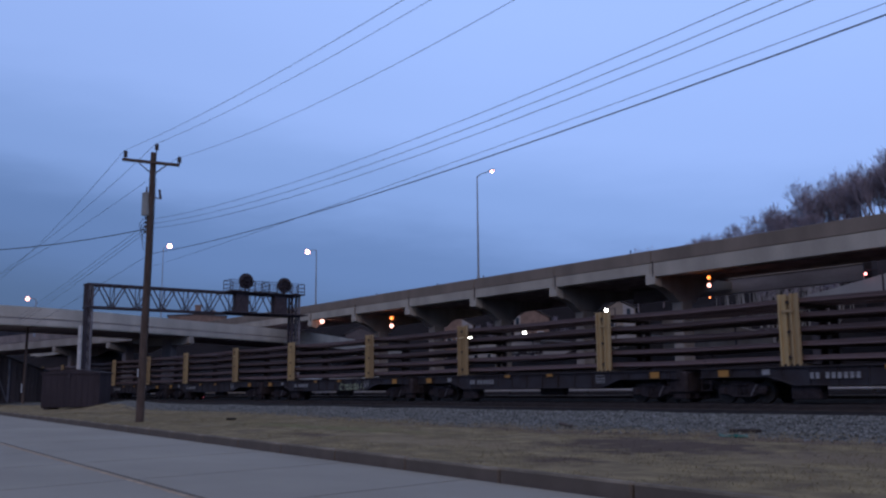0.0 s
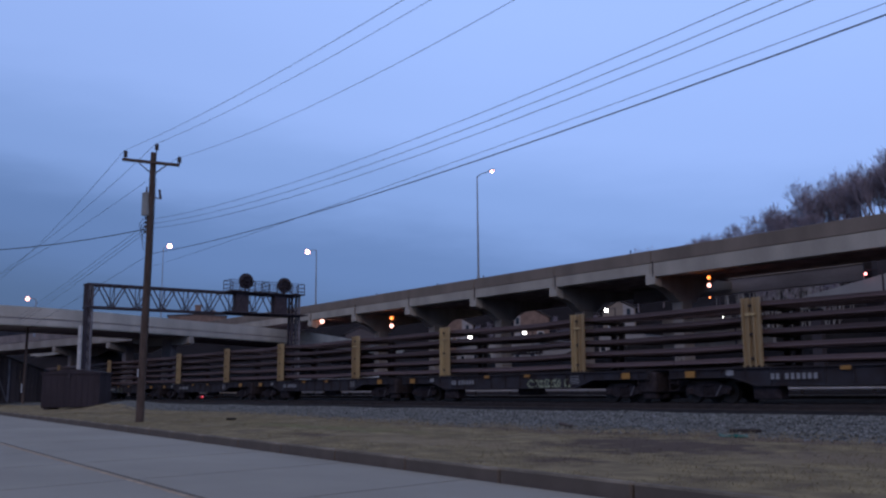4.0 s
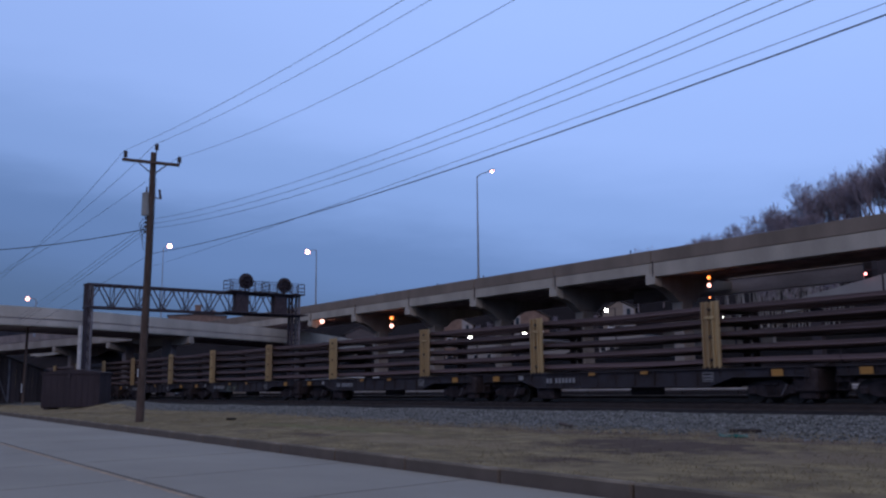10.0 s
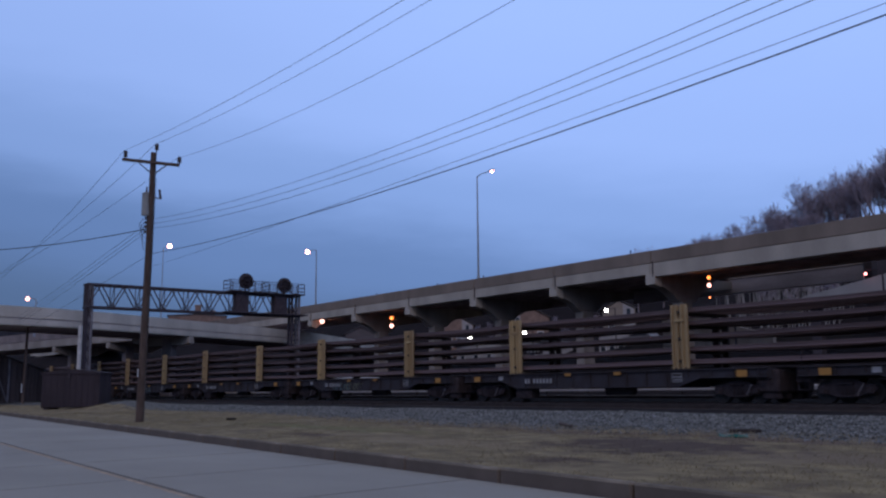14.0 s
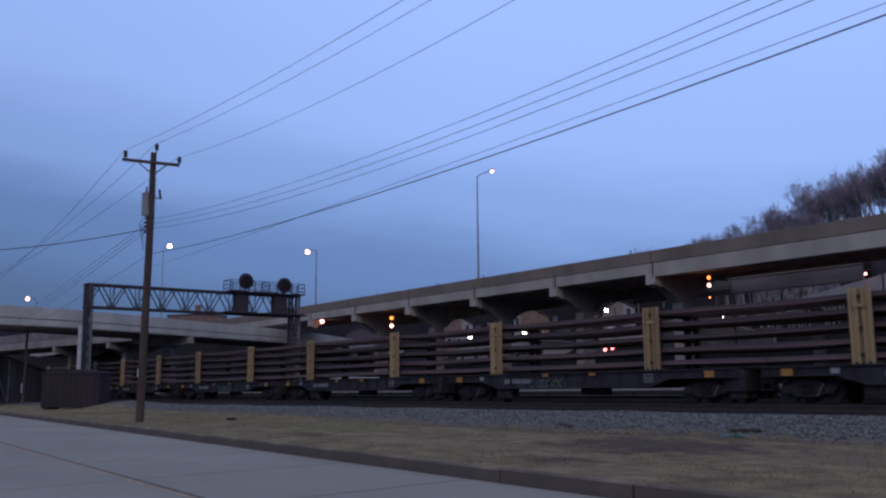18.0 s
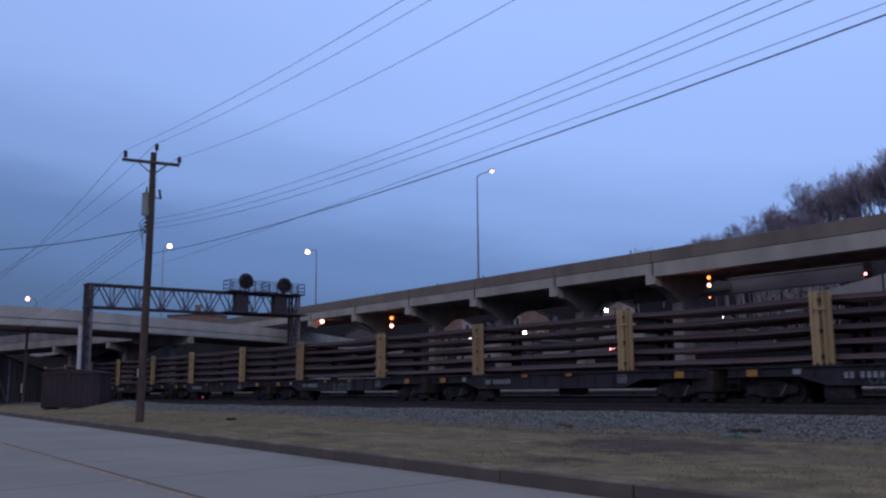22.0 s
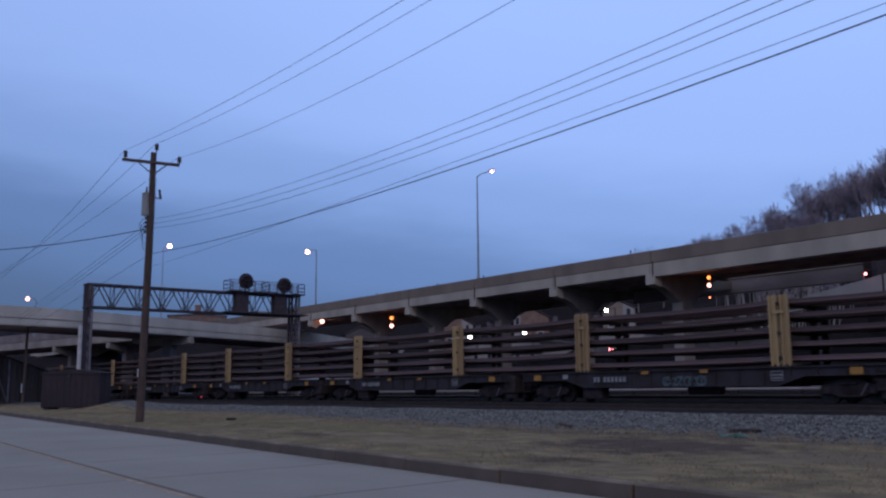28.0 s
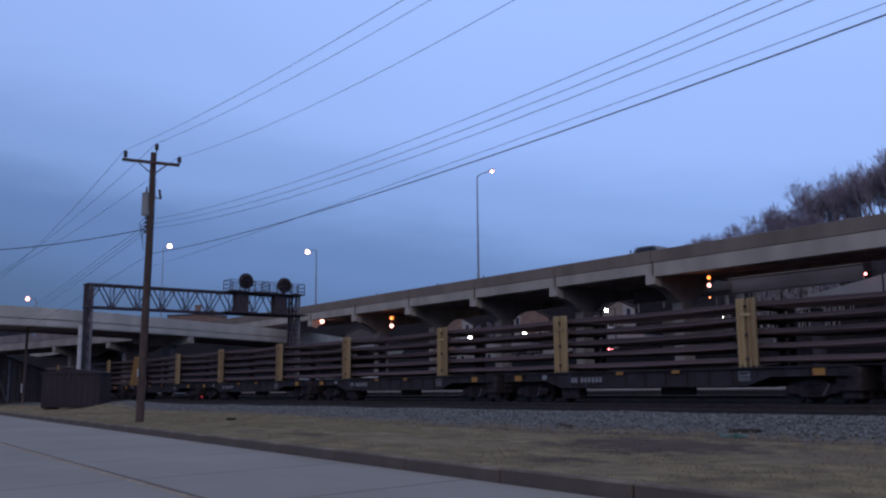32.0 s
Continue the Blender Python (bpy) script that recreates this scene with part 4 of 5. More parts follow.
# ---- signal gantry ----
def build_gantry():
    gx, y0, y1, zb, zt = -77.0, 21.6, 41.4, 8.48, 10.36
    g = empty("signal_gantry", pose(gx, 0, 0), label="dark steel truss gantry with two signals over the tracks", category="signal gantry")
    for dx in (-0.55, 0.55):
        for z in (zb, zt):
            part("chord", Shape().box((dx, (y0 + y1) / 2 + 0.12, z), (0.13, y1 - y0 - 0.24, 0.17), 0.01), DARK_STEEL, g)
        n = 9
        s = (y1 - y0 - 0.6) / n
        for k in range(n):
            a, b = y0 + 0.3 + k * s, y0 + 0.3 + (k + 1) * s
            part("brace", Shape().tube((dx, a, zb), (dx, (a + b) / 2, zt), 0.055, n=6).tube((dx, (a + b) / 2, zt), (dx, b, zb), 0.055, n=6), DARK_STEEL, g)
            part("brace", Shape().tube((dx, a, zb), (dx, a, zt), 0.04, n=6), DARK_STEEL, g)
    for k in range(10):
        y = y0 + 0.3 + k * (y1 - y0 - 0.6) / 9
        part("strut", Shape().tube((-0.55, y, zb), (0.55, y, zb), 0.045, n=6).tube((-0.55, y, zt), (0.55, y, zt), 0.045, n=6).tube((-0.55, y, zb), (0.55, y, zt), 0.03, n=5), DARK_STEEL, g)
    for y, offs in ((y0, (0.35, 0.75)), (y1, (-0.68, 0.07))):
        for dx in (-0.3, 0.3):
            for dy in offs:
                # second leg of each pair: its lit look comes from paler steel
                part("leg", Shape().box((dx, y + dy, zt / 2 + 0.35), (0.19, 0.19, zt - 0.5), 0.015), DARK_STEEL if dy == offs[0] else LEG_STEEL, g)
            lat = Shape()
            for k in range(9):
                z = 0.8 + k * 0.95
                lat.tube((dx, y + offs[0], z), (dx, y + offs[1], z + 0.95), 0.03, n=5).tube((dx, y + offs[1], z), (dx, y + offs[0], z + 0.95), 0.03, n=5)
            part("leg_lacing", lat, DARK_STEEL, g)
        part("footing", Shape().box((0, y + sum(offs) / 2, 0.45), (1.9, 1.3, 0.6), 0.05), CONCRETE, g)
    # signal heads with round backings, walkway and cages
    for y, sz in ((35.85, 11.47), (39.75, 11.32)):
        sig = part("signal_head", Shape().tube((0.55, y, sz), (0.63, y, sz), 0.73, n=32).tube((0.35, y, sz), (0.55, y, sz), 0.5, 0.66, n=20), SIGN_BLACK, g, "round black signal backing", smooth=False)
        part("signal_mast", Shape().tube((0.4, y, zb - 0.2), (0.4, y, 11.3), 0.09, n=8), DARK_STEEL, sig)
        hood = Shape()
        for a in range(0, 360, 45):
            c = (0.63, y + 0.38 * math.cos(radians(a)), sz + 0.38 * math.sin(radians(a)))
            hood.tube(c, (c[0] + 0.18, c[1], c[2]), 0.1, n=10, cap=False)
        hood.tube((0.63, y, sz), (0.81, y, sz), 0.1, n=10, cap=False)
        part("lamp_hoods", hood, SIGN_BLACK, sig)
        part("relay_box", Shape().box((0.2, y - 0.3, 9.5), (0.7, 1.3, 1.75), 0.03), SIGN_BLACK, g, "dark equipment cabinet")
    part("walkway", Shape().box((0.15, 37.9, zt + 0.12), (1.5, 7.6, 0.08), 0.01).box((0.15, 37.9, zb + 0.1), (1.6, 8.4, 0.1), 0.01), DARK_STEEL, g)
    for (a, b) in ((34.2, 36.0), (36.6, 38.0), (38.0, 39.6), (40.4, 41.7)):
        cage = part("railing", Shape().box((0.15, (a + b) / 2, zt + 0.19), (1.5, b - a, 0.05), 0.01), DARK_STEEL, g)
        for dx in (-0.6, 0.9):
            for y in (a, (a + b) / 2, b):
                part("railing_post", Shape().tube((dx, y, zt + 0.1), (dx, y, zt + 1.15), 0.04, n=6), DARK_STEEL, cage)
            for h in (0.45, 0.8, 1.15):
                part("rail_tube", Shape().tube((dx, a, zt + h), (dx, b, zt + h), 0.032, n=5), DARK_STEEL, cage)
        for y in (a, b):
            for h in (0.45, 0.8, 1.15):
                part("rail_tube", Shape().tube((-0.6, y, zt + h), (0.9, y, zt + h), 0.032, n=5), DARK_STEEL, cage)
    part("conduit", Shape().tube((0.8, 21.4, 0.3), (0.8, 21.4, 6.9), 0.16, n=12), PALE_BEAM, g, "pale grey cable riser")


build_gantry()


# ---- utility pole and its wires ----
def build_pole():
    m = pose(-43.77, 15.23, 0.1)
    top = Vector((2.0, -0.55, 13.0))      # the pole leans a little
    at = lambda z: top * (z / 13.0)
    p = empty("utility_pole", m, label="leaning weathered wooden utility pole with crossarm", category="utility pole")
    part("pole", Shape().path([at(-0.4)] + [at(12.7 * k / 8) for k in range(9)], [0.20] + [0.20 - 0.008 * k for k in range(9)], 12), POLE_WOOD, p)
    a = at(12.25)
    L, R = Vector((a.x - 0.88, a.y - 1.12, 12.36)), Vector((a.x + 0.75, a.y + 1.05, 12.05))
    d = (R - L)
    arm = Shape().box((0, 0, 0), (d.length, 0.12, 0.14), 0.01, m=d.to_track_quat("X", "Z").to_matrix())
    part("crossarm", Shape().add([(Vector(v) + (L + R) / 2 + Vector((0.12, -0.1, 0))) for v in arm.v], arm.f), POLE_WOOD, p)
    b = at(11.65)
    part("brace", Shape().tube(b, L.lerp(R, 0.24), 0.025, n=5), DARK_STEEL, p)
    part("brace", Shape().tube(b, L.lerp(R, 0.76), 0.025, n=5), DARK_STEEL, p)
    for q in (L + Vector((0.05, 0.06, 0.05)), R + Vector((-0.03, -0.05, 0.05)), at(12.62) + Vector((0.1, 0.1, 0.1))):
        i = Shape().tube(q, q + Vector((0, 0, 0.12)), 0.03, n=6)
        for k in range(3):
            i.tube(q + Vector((0, 0, 0.12 + k * 0.1)), q + Vector((0, 0, 0.2 + k * 0.1)), 0.11, 0.07, 10)
        part("insulator", i, PORCELAIN, p)
    t = at(10.25) + Vector((-0.1, -0.22, 0))
    tr = part("transformer", Shape().tube(t + Vector((0, 0, -0.55)), t + Vector((0, 0, 0.5)), 0.185, n=16).tube(t + Vector((0, 0, 0.5)), t + Vector((0, 0, 0.58)), 0.21, 0.1, 16), GREY_PAINT, p, "grey can transformer")
    part("bushing", Shape().tube(t + Vector((0.05, 0, 0.58)), t + Vector((0.05, 0, 0.85)), 0.05, 0.03, 8), PORCELAIN, tr)
    part("bracket", Shape().box(at(10.3) + Vector((-0.1, -0.14, 0.2)), (0.2, 0.2, 0.1)).box(at(10.3) + Vector((-0.1, -0.14, -0.3)), (0.2, 0.2, 0.1)), DARK_STEEL, tr)
    h = at(10.6)
    part("cutout", Shape().tube(h + Vector((0.2, 0.3, 0.35)), h + Vector((0.24, 0.36, -0.1)), 0.06, n=8).tube(h, h + Vector((0.24, 0.36, -0.08)), 0.03, n=5), PORCELAIN, p)
    for k, z in enumerate((9.55, 9.35, 9.15, 8.9)):
        part("spool", Shape().tube(at(z) + Vector((-0.2, -0.14, 0)), at(z) + Vector((-0.2, -0.14, 0.13)), 0.06, n=8), PORCELAIN, p)
    loops = Shape()
    for k in range(4):
        z = 9.3 - k * 0.16
        pts = [at(z) + Vector((-0.16 - (0.26 - 0.05 * k) * math.sin(u), -0.14 - (0.22 - 0.04 * k) * math.sin(u), (0.30 + 0.07 * k) * math.cos(u) - 0.08 * k)) for u in np.linspace(0, math.pi, 8)]
        loops.path(pts, 0.012, 5)
    part("drip_loops", loops, WIRE, p)
    part("ground_wire", Shape().path([at(z) + Vector((0.12, 0.14, 0)) for z in np.linspace(0.3, 11.5, 10)], 0.012, 5), WIRE, p)
    part("meter_plate", Shape().box(at(2.3) + Vector((0.02, -0.19, 0)), (0.26, 0.04, 0.38), 0.01, m=Matrix.Rotation(radians(-35), 3, "Z")), WHITE_PAINT, p, "white plate")


build_pole()

NEXT_DX = 68.0
# start on the pole, slope and curve of each span, radius
WIRES = [((-42.552, 13.556, 12.900), -0.12666, 0.001242, 0.008),
         ((-41.615, 14.707, 13.180), -0.12372, 0.001449, 0.008),
         ((-41.099, 15.559, 12.479), -0.13751, 0.002176, 0.008),
         ((-42.173, 14.890, 9.632), -0.12010, 0.001698, 0.0075),
         ((-42.197, 14.907, 9.426), -0.12354, 0.001788, 0.0075),
         ((-42.221, 14.923, 9.197), -0.12235, 0.001781, 0.0075),
         ((-42.500, 14.852, 7.328), -0.03334, 0.000364, 0.006),
         ((-42.510, 14.859, 7.981), -0.08409, 0.001141, 0.013)]


def build_wires():
    for (a, s, c, r) in WIRES:
        pts = [Vector((a[0] + d, a[1] - 0.08 * d, a[2] + s * d + c * d * d)) for d in np.linspace(0, NEXT_DX, 26)]
        thick = r > 0.012
        solid("overhead_cable" if thick else "overhead_wire", Shape().path(pts, r, 5), WIRE, label="thick dark cable sagging from the utility pole" if thick else "thin dark wire sagging from the utility pole", category="wire", group="overhead wires")
    # away to the next poles, past the bridges
    for (a, far, sag) in (((-42.55, 13.55, 12.9), (-134, 10.2, 14.0), 6.0), ((-41.6, 14.7, 13.18), (-134, 11.0, 14.3), 4.5), ((-41.1, 15.55, 12.48), (-134, 11.8, 14.0), 3.2), ((-42.2, 14.9, 9.62), (-166, 29.0, 8.3), 0.1), ((-42.2, 14.9, 9.43), (-166, 29.0, 8.0), 0.25), ((-42.2, 14.9, 9.25), (-166, 29.0, 7.7), 0.4), ((-42.5, 14.87, 7.94), (-166, 29.0, 6.4), 0.1)):
        A, B = Vector(a), Vector(far)
        pts = [A.lerp(B, f) - Vector((0, 0, 4 * sag * f * (1 - f))) for f in np.linspace(0, 1, 26)]
        solid("overhead_wire", Shape().path(pts, 0.009, 5), WIRE, label="thin dark wire running off over the bridges", category="wire", group="overhead wires")
    A, B = Vector((-42.4, 14.75, 9.2)), Vector((-56.9, 7.0, 9.25))
    pts = [A.lerp(B, f) - Vector((0, 0, 4 * 0.35 * f * (1 - f))) for f in np.linspace(0, 1, 18)]
    solid("service_cable", Shape().path(pts, 0.022, 5), WIRE, label="dark service cable crossing the road", category="wire")


build_wires()
def far_pole(x, y, h, arm, label):
    p = empty("utility_pole", pose(x, y, 0.2), label=label, category="utility pole")
    part("pole", Shape().tube((0, 0, 0), (0, 0, h), 0.2, 0.14, 10), POLE_WOOD, p)
    part("crossarm", Shape().box((0.1, 0, arm), (0.14, 2.4, 0.14), 0.01), POLE_WOOD, p)
    for dy in (-0.8, 0.8):
        part("insulator", Shape().tube((0.1, dy, arm + 0.07), (0.1, dy, arm + 0.3), 0.06, n=8), PORCELAIN, p)


far_pole(-134, 11, 14.2, 13.6, "far wooden utility pole beside the road")
far_pole(-166, 29, 8.6, 6.2, "short far wooden pole beyond the bridges")


# ---- street lamps ----
def highway_lamp(name, x, y, z, h, arm, ax, bulb_r, glowmat, label, group="highway lamps", pole_r=0.11):
    l = empty(name, pose(x, y, z), label=label, category="street lamp", group=group)
    part("pole", Shape().tube((0, 0, 0), (0, 0, h), pole_r, pole_r * 0.55, 10).tube((0, 0, 0), (0, 0, 0.4), pole_r * 1.5, n=10), GALV, l)
    e = Vector((ax[0] * arm, ax[1] * arm, h + 0.16))
    part("arm", Shape().path([Vector((0, 0, h - 0.05)), Vector((ax[0] * arm * 0.3, ax[1] * arm * 0.3, h + 0.12)), e], 0.05, 6), GALV, l)
    hd = part("lamp_head", Shape().box(e + Vector((ax[0] * 0.3, ax[1] * 0.3, 0.03)), (0.7, 0.35, 0.14), 0.05, m=Matrix.Rotation(math.atan2(ax[1], ax[0]), 3, "Z")), GALV, l)
    part("bulb", Shape().ball(e + Vector((ax[0] * 0.3, ax[1] * 0.3, -0.08)), bulb_r, 12, 8), glowmat, hd, "glowing lamp", smooth=True)
    return l


highway_lamp("highway_lamp", -73.0, VIA_Y + 0.2, VIA_TOP - 0.1, 11.1, 2.15, (1, 0), 0.17, LAMP_WHITE, "tall lit highway lamp on the viaduct parapet")
highway_lamp("highway_lamp", -108.5, VIA_Y + 0.8, VIA_TOP - 0.1, 7.72, 2.1, (-1, 0), 0.32, LAMP_WHITE, "lit highway lamp on the far viaduct")
highway_lamp("highway_lamp", -169.0, 62.0, 10.0, 18.75, 2.9, (1, 0), 0.40, LAMP_WHITE, "lit highway lamp on the far viaduct")
highway_lamp("highway_lamp", -129.3, 30.4, 9.0, 4.92, 0.8, (0, -1), 0.30, LAMP_WARM, "lit highway lamp beyond the ramp bridge")


def wall_lamp(name, x, y, z, r, glowmat, label, halo=None):
    """A bracket lamp hung under the viaduct, with its reflector above."""
    l = empty(name, pose(x, y, z), label=label, category="lamp", group="lamps under the viaduct")
    part("bracket", Shape().tube((0, 0.1, r * 0.8), (0, 1.2, r * 0.8 + 0.5), 0.05, n=6).tube((0, 0.1, r), (0, 0.1, r + 0.25), 0.14, 0.05, 10), DARK_STEEL, l)
    part("globe", Shape().ball((0, 0, 0), r, 14, 9), glowmat, l, "glowing globe", smooth=True)
    if halo:
        part("upper_lens", Shape().ball((0, 0, halo[0]), halo[1], 12, 8), LAMP_AMBER, l, "amber lens", smooth=True)
    return l


wall_lamp("bracket_lamp", -107.24, 61.5, 10.81, 0.31, LAMP_WARM, "glowing sodium lamp under the viaduct")
wall_lamp("bracket_lamp", -90.58, 61.5, 9.18, 0.25, LAMP_WARM, "sodium lamp with an amber lens above it", (0.93, 0.2))
wall_lamp("bracket_lamp", -44.93, 61.5, 9.67, 0.17, LAMP_WARM, "sodium lamp with an amber lens above it", (0.62, 0.15))


def street_lamp(x, y, z, r, glowmat, gz, label):
    l = empty("street_lamp", pose(x, y, gz), label=label, category="street lamp", group="street lamps behind the viaduct")
    h = z - gz
    part("pole", Shape().tube((0.9, 0.5, 0), (0.9, 0.5, h + 0.25), 0.09, 0.06, 8), DARK_STEEL, l)
    part("arm", Shape().tube((0.9, 0.5, h + 0.2), (0, 0, h + 0.3), 0.035, n=6), DARK_STEEL, l)
    part("globe", Shape().ball((0, 0, h), r, 14, 9), glowmat, l, "glowing globe", smooth=True)


street_lamp(-81.8, 75.0, 8.3, 0.24, LAMP_COOL, 4.9, "white street lamp seen past the rails")
street_lamp(-98.4, 80.0, 8.80, 0.26, LAMP_COOL, 5.2, "white street lamp seen past the rails")
street_lamp(-72.98, 80.0, 10.55, 0.23, LAMP_COOL, 5.2, "white street lamp behind the viaduct")
street_lamp(-62.1, 85.0, 11.41, 0.11, LAMP_AMBER, 5.3, "small amber street lamp on the hillside")
street_lamp(-49.86, 70.0, 7.81, 0.045, LAMP_COOL, 4.4, "small white street lamp")
street_lamp(-31.42, 60.5, 9.08, 0.10, LAMP_PINK, 2.4, "small pinkish lamp at the wing wall")

for i, (p, c, e) in enumerate((((-72.98, 79.4, 10.2), (1.0, 0.85, 0.7), 5), ((-81.8, 74.4, 7.9), (1.0, 0.9, 0.8), 3), ((-44.93, 61.0, 9.45), (1.0, 0.42, 0.16), 4), ((-90.58, 60.9, 8.9), (1.0, 0.42, 0.16), 5))):
    lamp = new("lamp_light", bpy.data.lights.new("lamp_light", "POINT"))
    lamp.data.energy, lamp.data.color, lamp.data.shadow_soft_size = e, c, 0.4
    lamp.location = p


# ---- trackside things ----
def build_bin():
    b = empty("metal_bin", pose(-69.6, 19.4, 0.34, 0, 0, 52), label="big dark rust-brown steel bin beside the tracks", category="bin")
    part("body", Shape().box((0.1, 0, 1.33), (4.2, 2.2, 2.42), 0.05), RUST_BOX, b)
    me = Shape().box((0, 0, 1.3), (0.16, 0.02, 2.2), 0.009).mesh("rib", RUST_BOX)
    for k in range(-4, 5):
        part("rib", me, None, b, m=pose(k * 0.45, -1.112, 0))
    for y in (-0.65, 0.0, 0.65):
        part("rib", me, None, b, m=pose(2.212, y, 0, 0, 0, 90))
    lid = Shape().plate([(-2.1, 2.52), (2.3, 2.52), (2.3, 2.62), (0.4, 2.86), (-0.2, 2.86), (-2.1, 2.62)], 2.35, "y", 0)
    part("lid", lid, RUST_BOX, b, "low-pitched lid")
    for x in (-2.0, 2.0):
        part("skid", Shape().box((x * 0.85, 0, 0.06), (0.25, 2.1, 0.14), 0.02), DARK_STEEL, b)
    part("latch", Shape().box((0, -1.2, 2.4), (0.2, 0.08, 0.3), 0.01), DARK_STEEL, b)


build_bin()


def build_shed():
    """A dark lean-to of boards under the ramp bridge, its roof falling towards the tracks."""
    y0, y1, z0, z1, zb = 18.7, 26.3, 6.6, 4.0, 0.2
    sh = empty("timber_shed", pose(-106, 0, 0), label="dark brown timber lean-to shed under the ramp bridge", category="shed")
    fall = lambda y: z0 + (z1 - z0) * (y - y0) / (y1 - y0)
    rnd = random.Random(41)
    n = 18
    for k in range(n):
        a, b = y0 + (y1 - y0) * k / n, y0 + (y1 - y0) * (k + 1) / n - 0.02
        part("board", Shape().plate([(a, zb), (b, zb), (b, fall(b) - 0.05), (a, fall(a) - 0.05)], 0.04, "x", rnd.uniform(-0.012, 0.012)), SHED_BOARD, sh)
    for k in range(9):
        a, b = -5.0 + 0.55 * k, -5.0 + 0.55 * (k + 1) - 0.02
        part("board", Shape().plate([(a, zb), (b, zb), (b, z1 - 0.05), (a, z1 - 0.05)], 0.04, "y", y1), SHED_BOARD, sh)
    part("roof", Shape().plate([(y0 - 0.3, fall(y0 - 0.3)), (y1 + 0.35, fall(y1 + 0.35)), (y1 + 0.35, fall(y1 + 0.35) + 0.12), (y0 - 0.3, fall(y0 - 0.3) + 0.12)], 5.6, "x", -2.4), ROOF, sh, "dark sheet roof")
    for y in (y0 + 0.1, 22.6, y1 - 0.1):
        part("shed_post", Shape().box((0.1, y, (zb + fall(y)) / 2), (0.16, 0.2, fall(y) - zb - 0.1), 0.015), LEG_STEEL, sh)
    part("brace", Shape().tube((0.2, 21.5, 3.4), (0.2, 22.6, 0.4), 0.07, n=6), LEG_STEEL, sh)


build_shed()
post = empty("wooden_post", pose(-99.2, 22.6, 0.15), label="thin dark post with a small plate by the bridge", category="post")
part("post", Shape().tube((0, 0, 0), (0.1, 0.05, 8.6), 0.16, 0.12, 10), POLE_WOOD, post)
part("plate", Shape().box((0.2, -0.22, 1.9), (0.4, 0.05, 0.9), 0.01), WHITE_PAINT, post, "small pale plate")

dwarf = empty("dwarf_signal", pose(-83.6, 35.0, 0.64), label="low trackside signal showing a red light", category="signal")
part("case", Shape().box((0, 0.12, 0.35), (0.4, 0.3, 0.7), 0.04), SIGN_BLACK, dwarf)
part("lens", Shape().ball((0.12, -0.06, 0.38), 0.15, 12, 8), LAMP_RED, dwarf, "red light", smooth=True)
part("hood", Shape().box((0.05, -0.1, 0.62), (0.36, 0.3, 0.04), 0.01), SIGN_BLACK, dwarf)
trailer = empty("box_trailer", pose(-79.3, 47.2, 1.05), label="long parked blue trailer with a white roof edge behind the tracks", category="trailer")
part("box", Shape().box((0, 0, 1.07), (12.4, 1.9, 1.04), 0.05), BLUE_PAINT, trailer)
part("roof", Shape().box((0, 0, 1.76), (12.5, 2.0, 0.34), 0.04), TRIM, trailer, "white roof")
part("chassis", Shape().box((0, 0, 0.48), (12.3, 1.5, 0.16), 0.02), DARK_STEEL, trailer)
for x in (-4.2, -3.3, 3.9):
    for y in (-0.85, 0.85):
        w = part("wheel", Shape().tube((x, y - 0.1, 0.34), (x, y + 0.1, 0.34), 0.35, n=14), RUBBER, trailer)
        part("rim", Shape().tube((x, y - 0.115, 0.34), (x, y + 0.115, 0.34), 0.18, n=10), GALV, w)

# guard rail along the far side of the tracks
rail_g = empty("guard_rail", pose(0, 46.0, 0), label="weathered galvanised guard rail behind the tracks", category="guard rail")
beam = [(-0.03, 0.0), (-0.09, 0.06), (-0.09, 0.10), (-0.03, 0.15), (-0.09, 0.20), (-0.09, 0.25), (-0.03, 0.31), (0.0, 0.31), (-0.05, 0.24), (-0.05, 0.21), (0.0, 0.15), (-0.05, 0.09), (-0.05, 0.07), (0.0, 0.0)]
post_me = Shape().box((0, 0.08, 0), (0.14, 0.14, 1.2), 0.01).mesh("post", TIE)
beam_me = Shape().sweep(beam, [pose(-1.99, 0, 0), pose(1.99, 0, 0)]).mesh("beam", GUARD_PAINT)
for k in range(34):
    x = 6 - 4.0 * k
    part("beam", beam_me, None, rail_g, m=pose(x, 0, 1.30))
    part("post", post_me, None, rail_g, m=pose(x - 2, 0, 1.05))


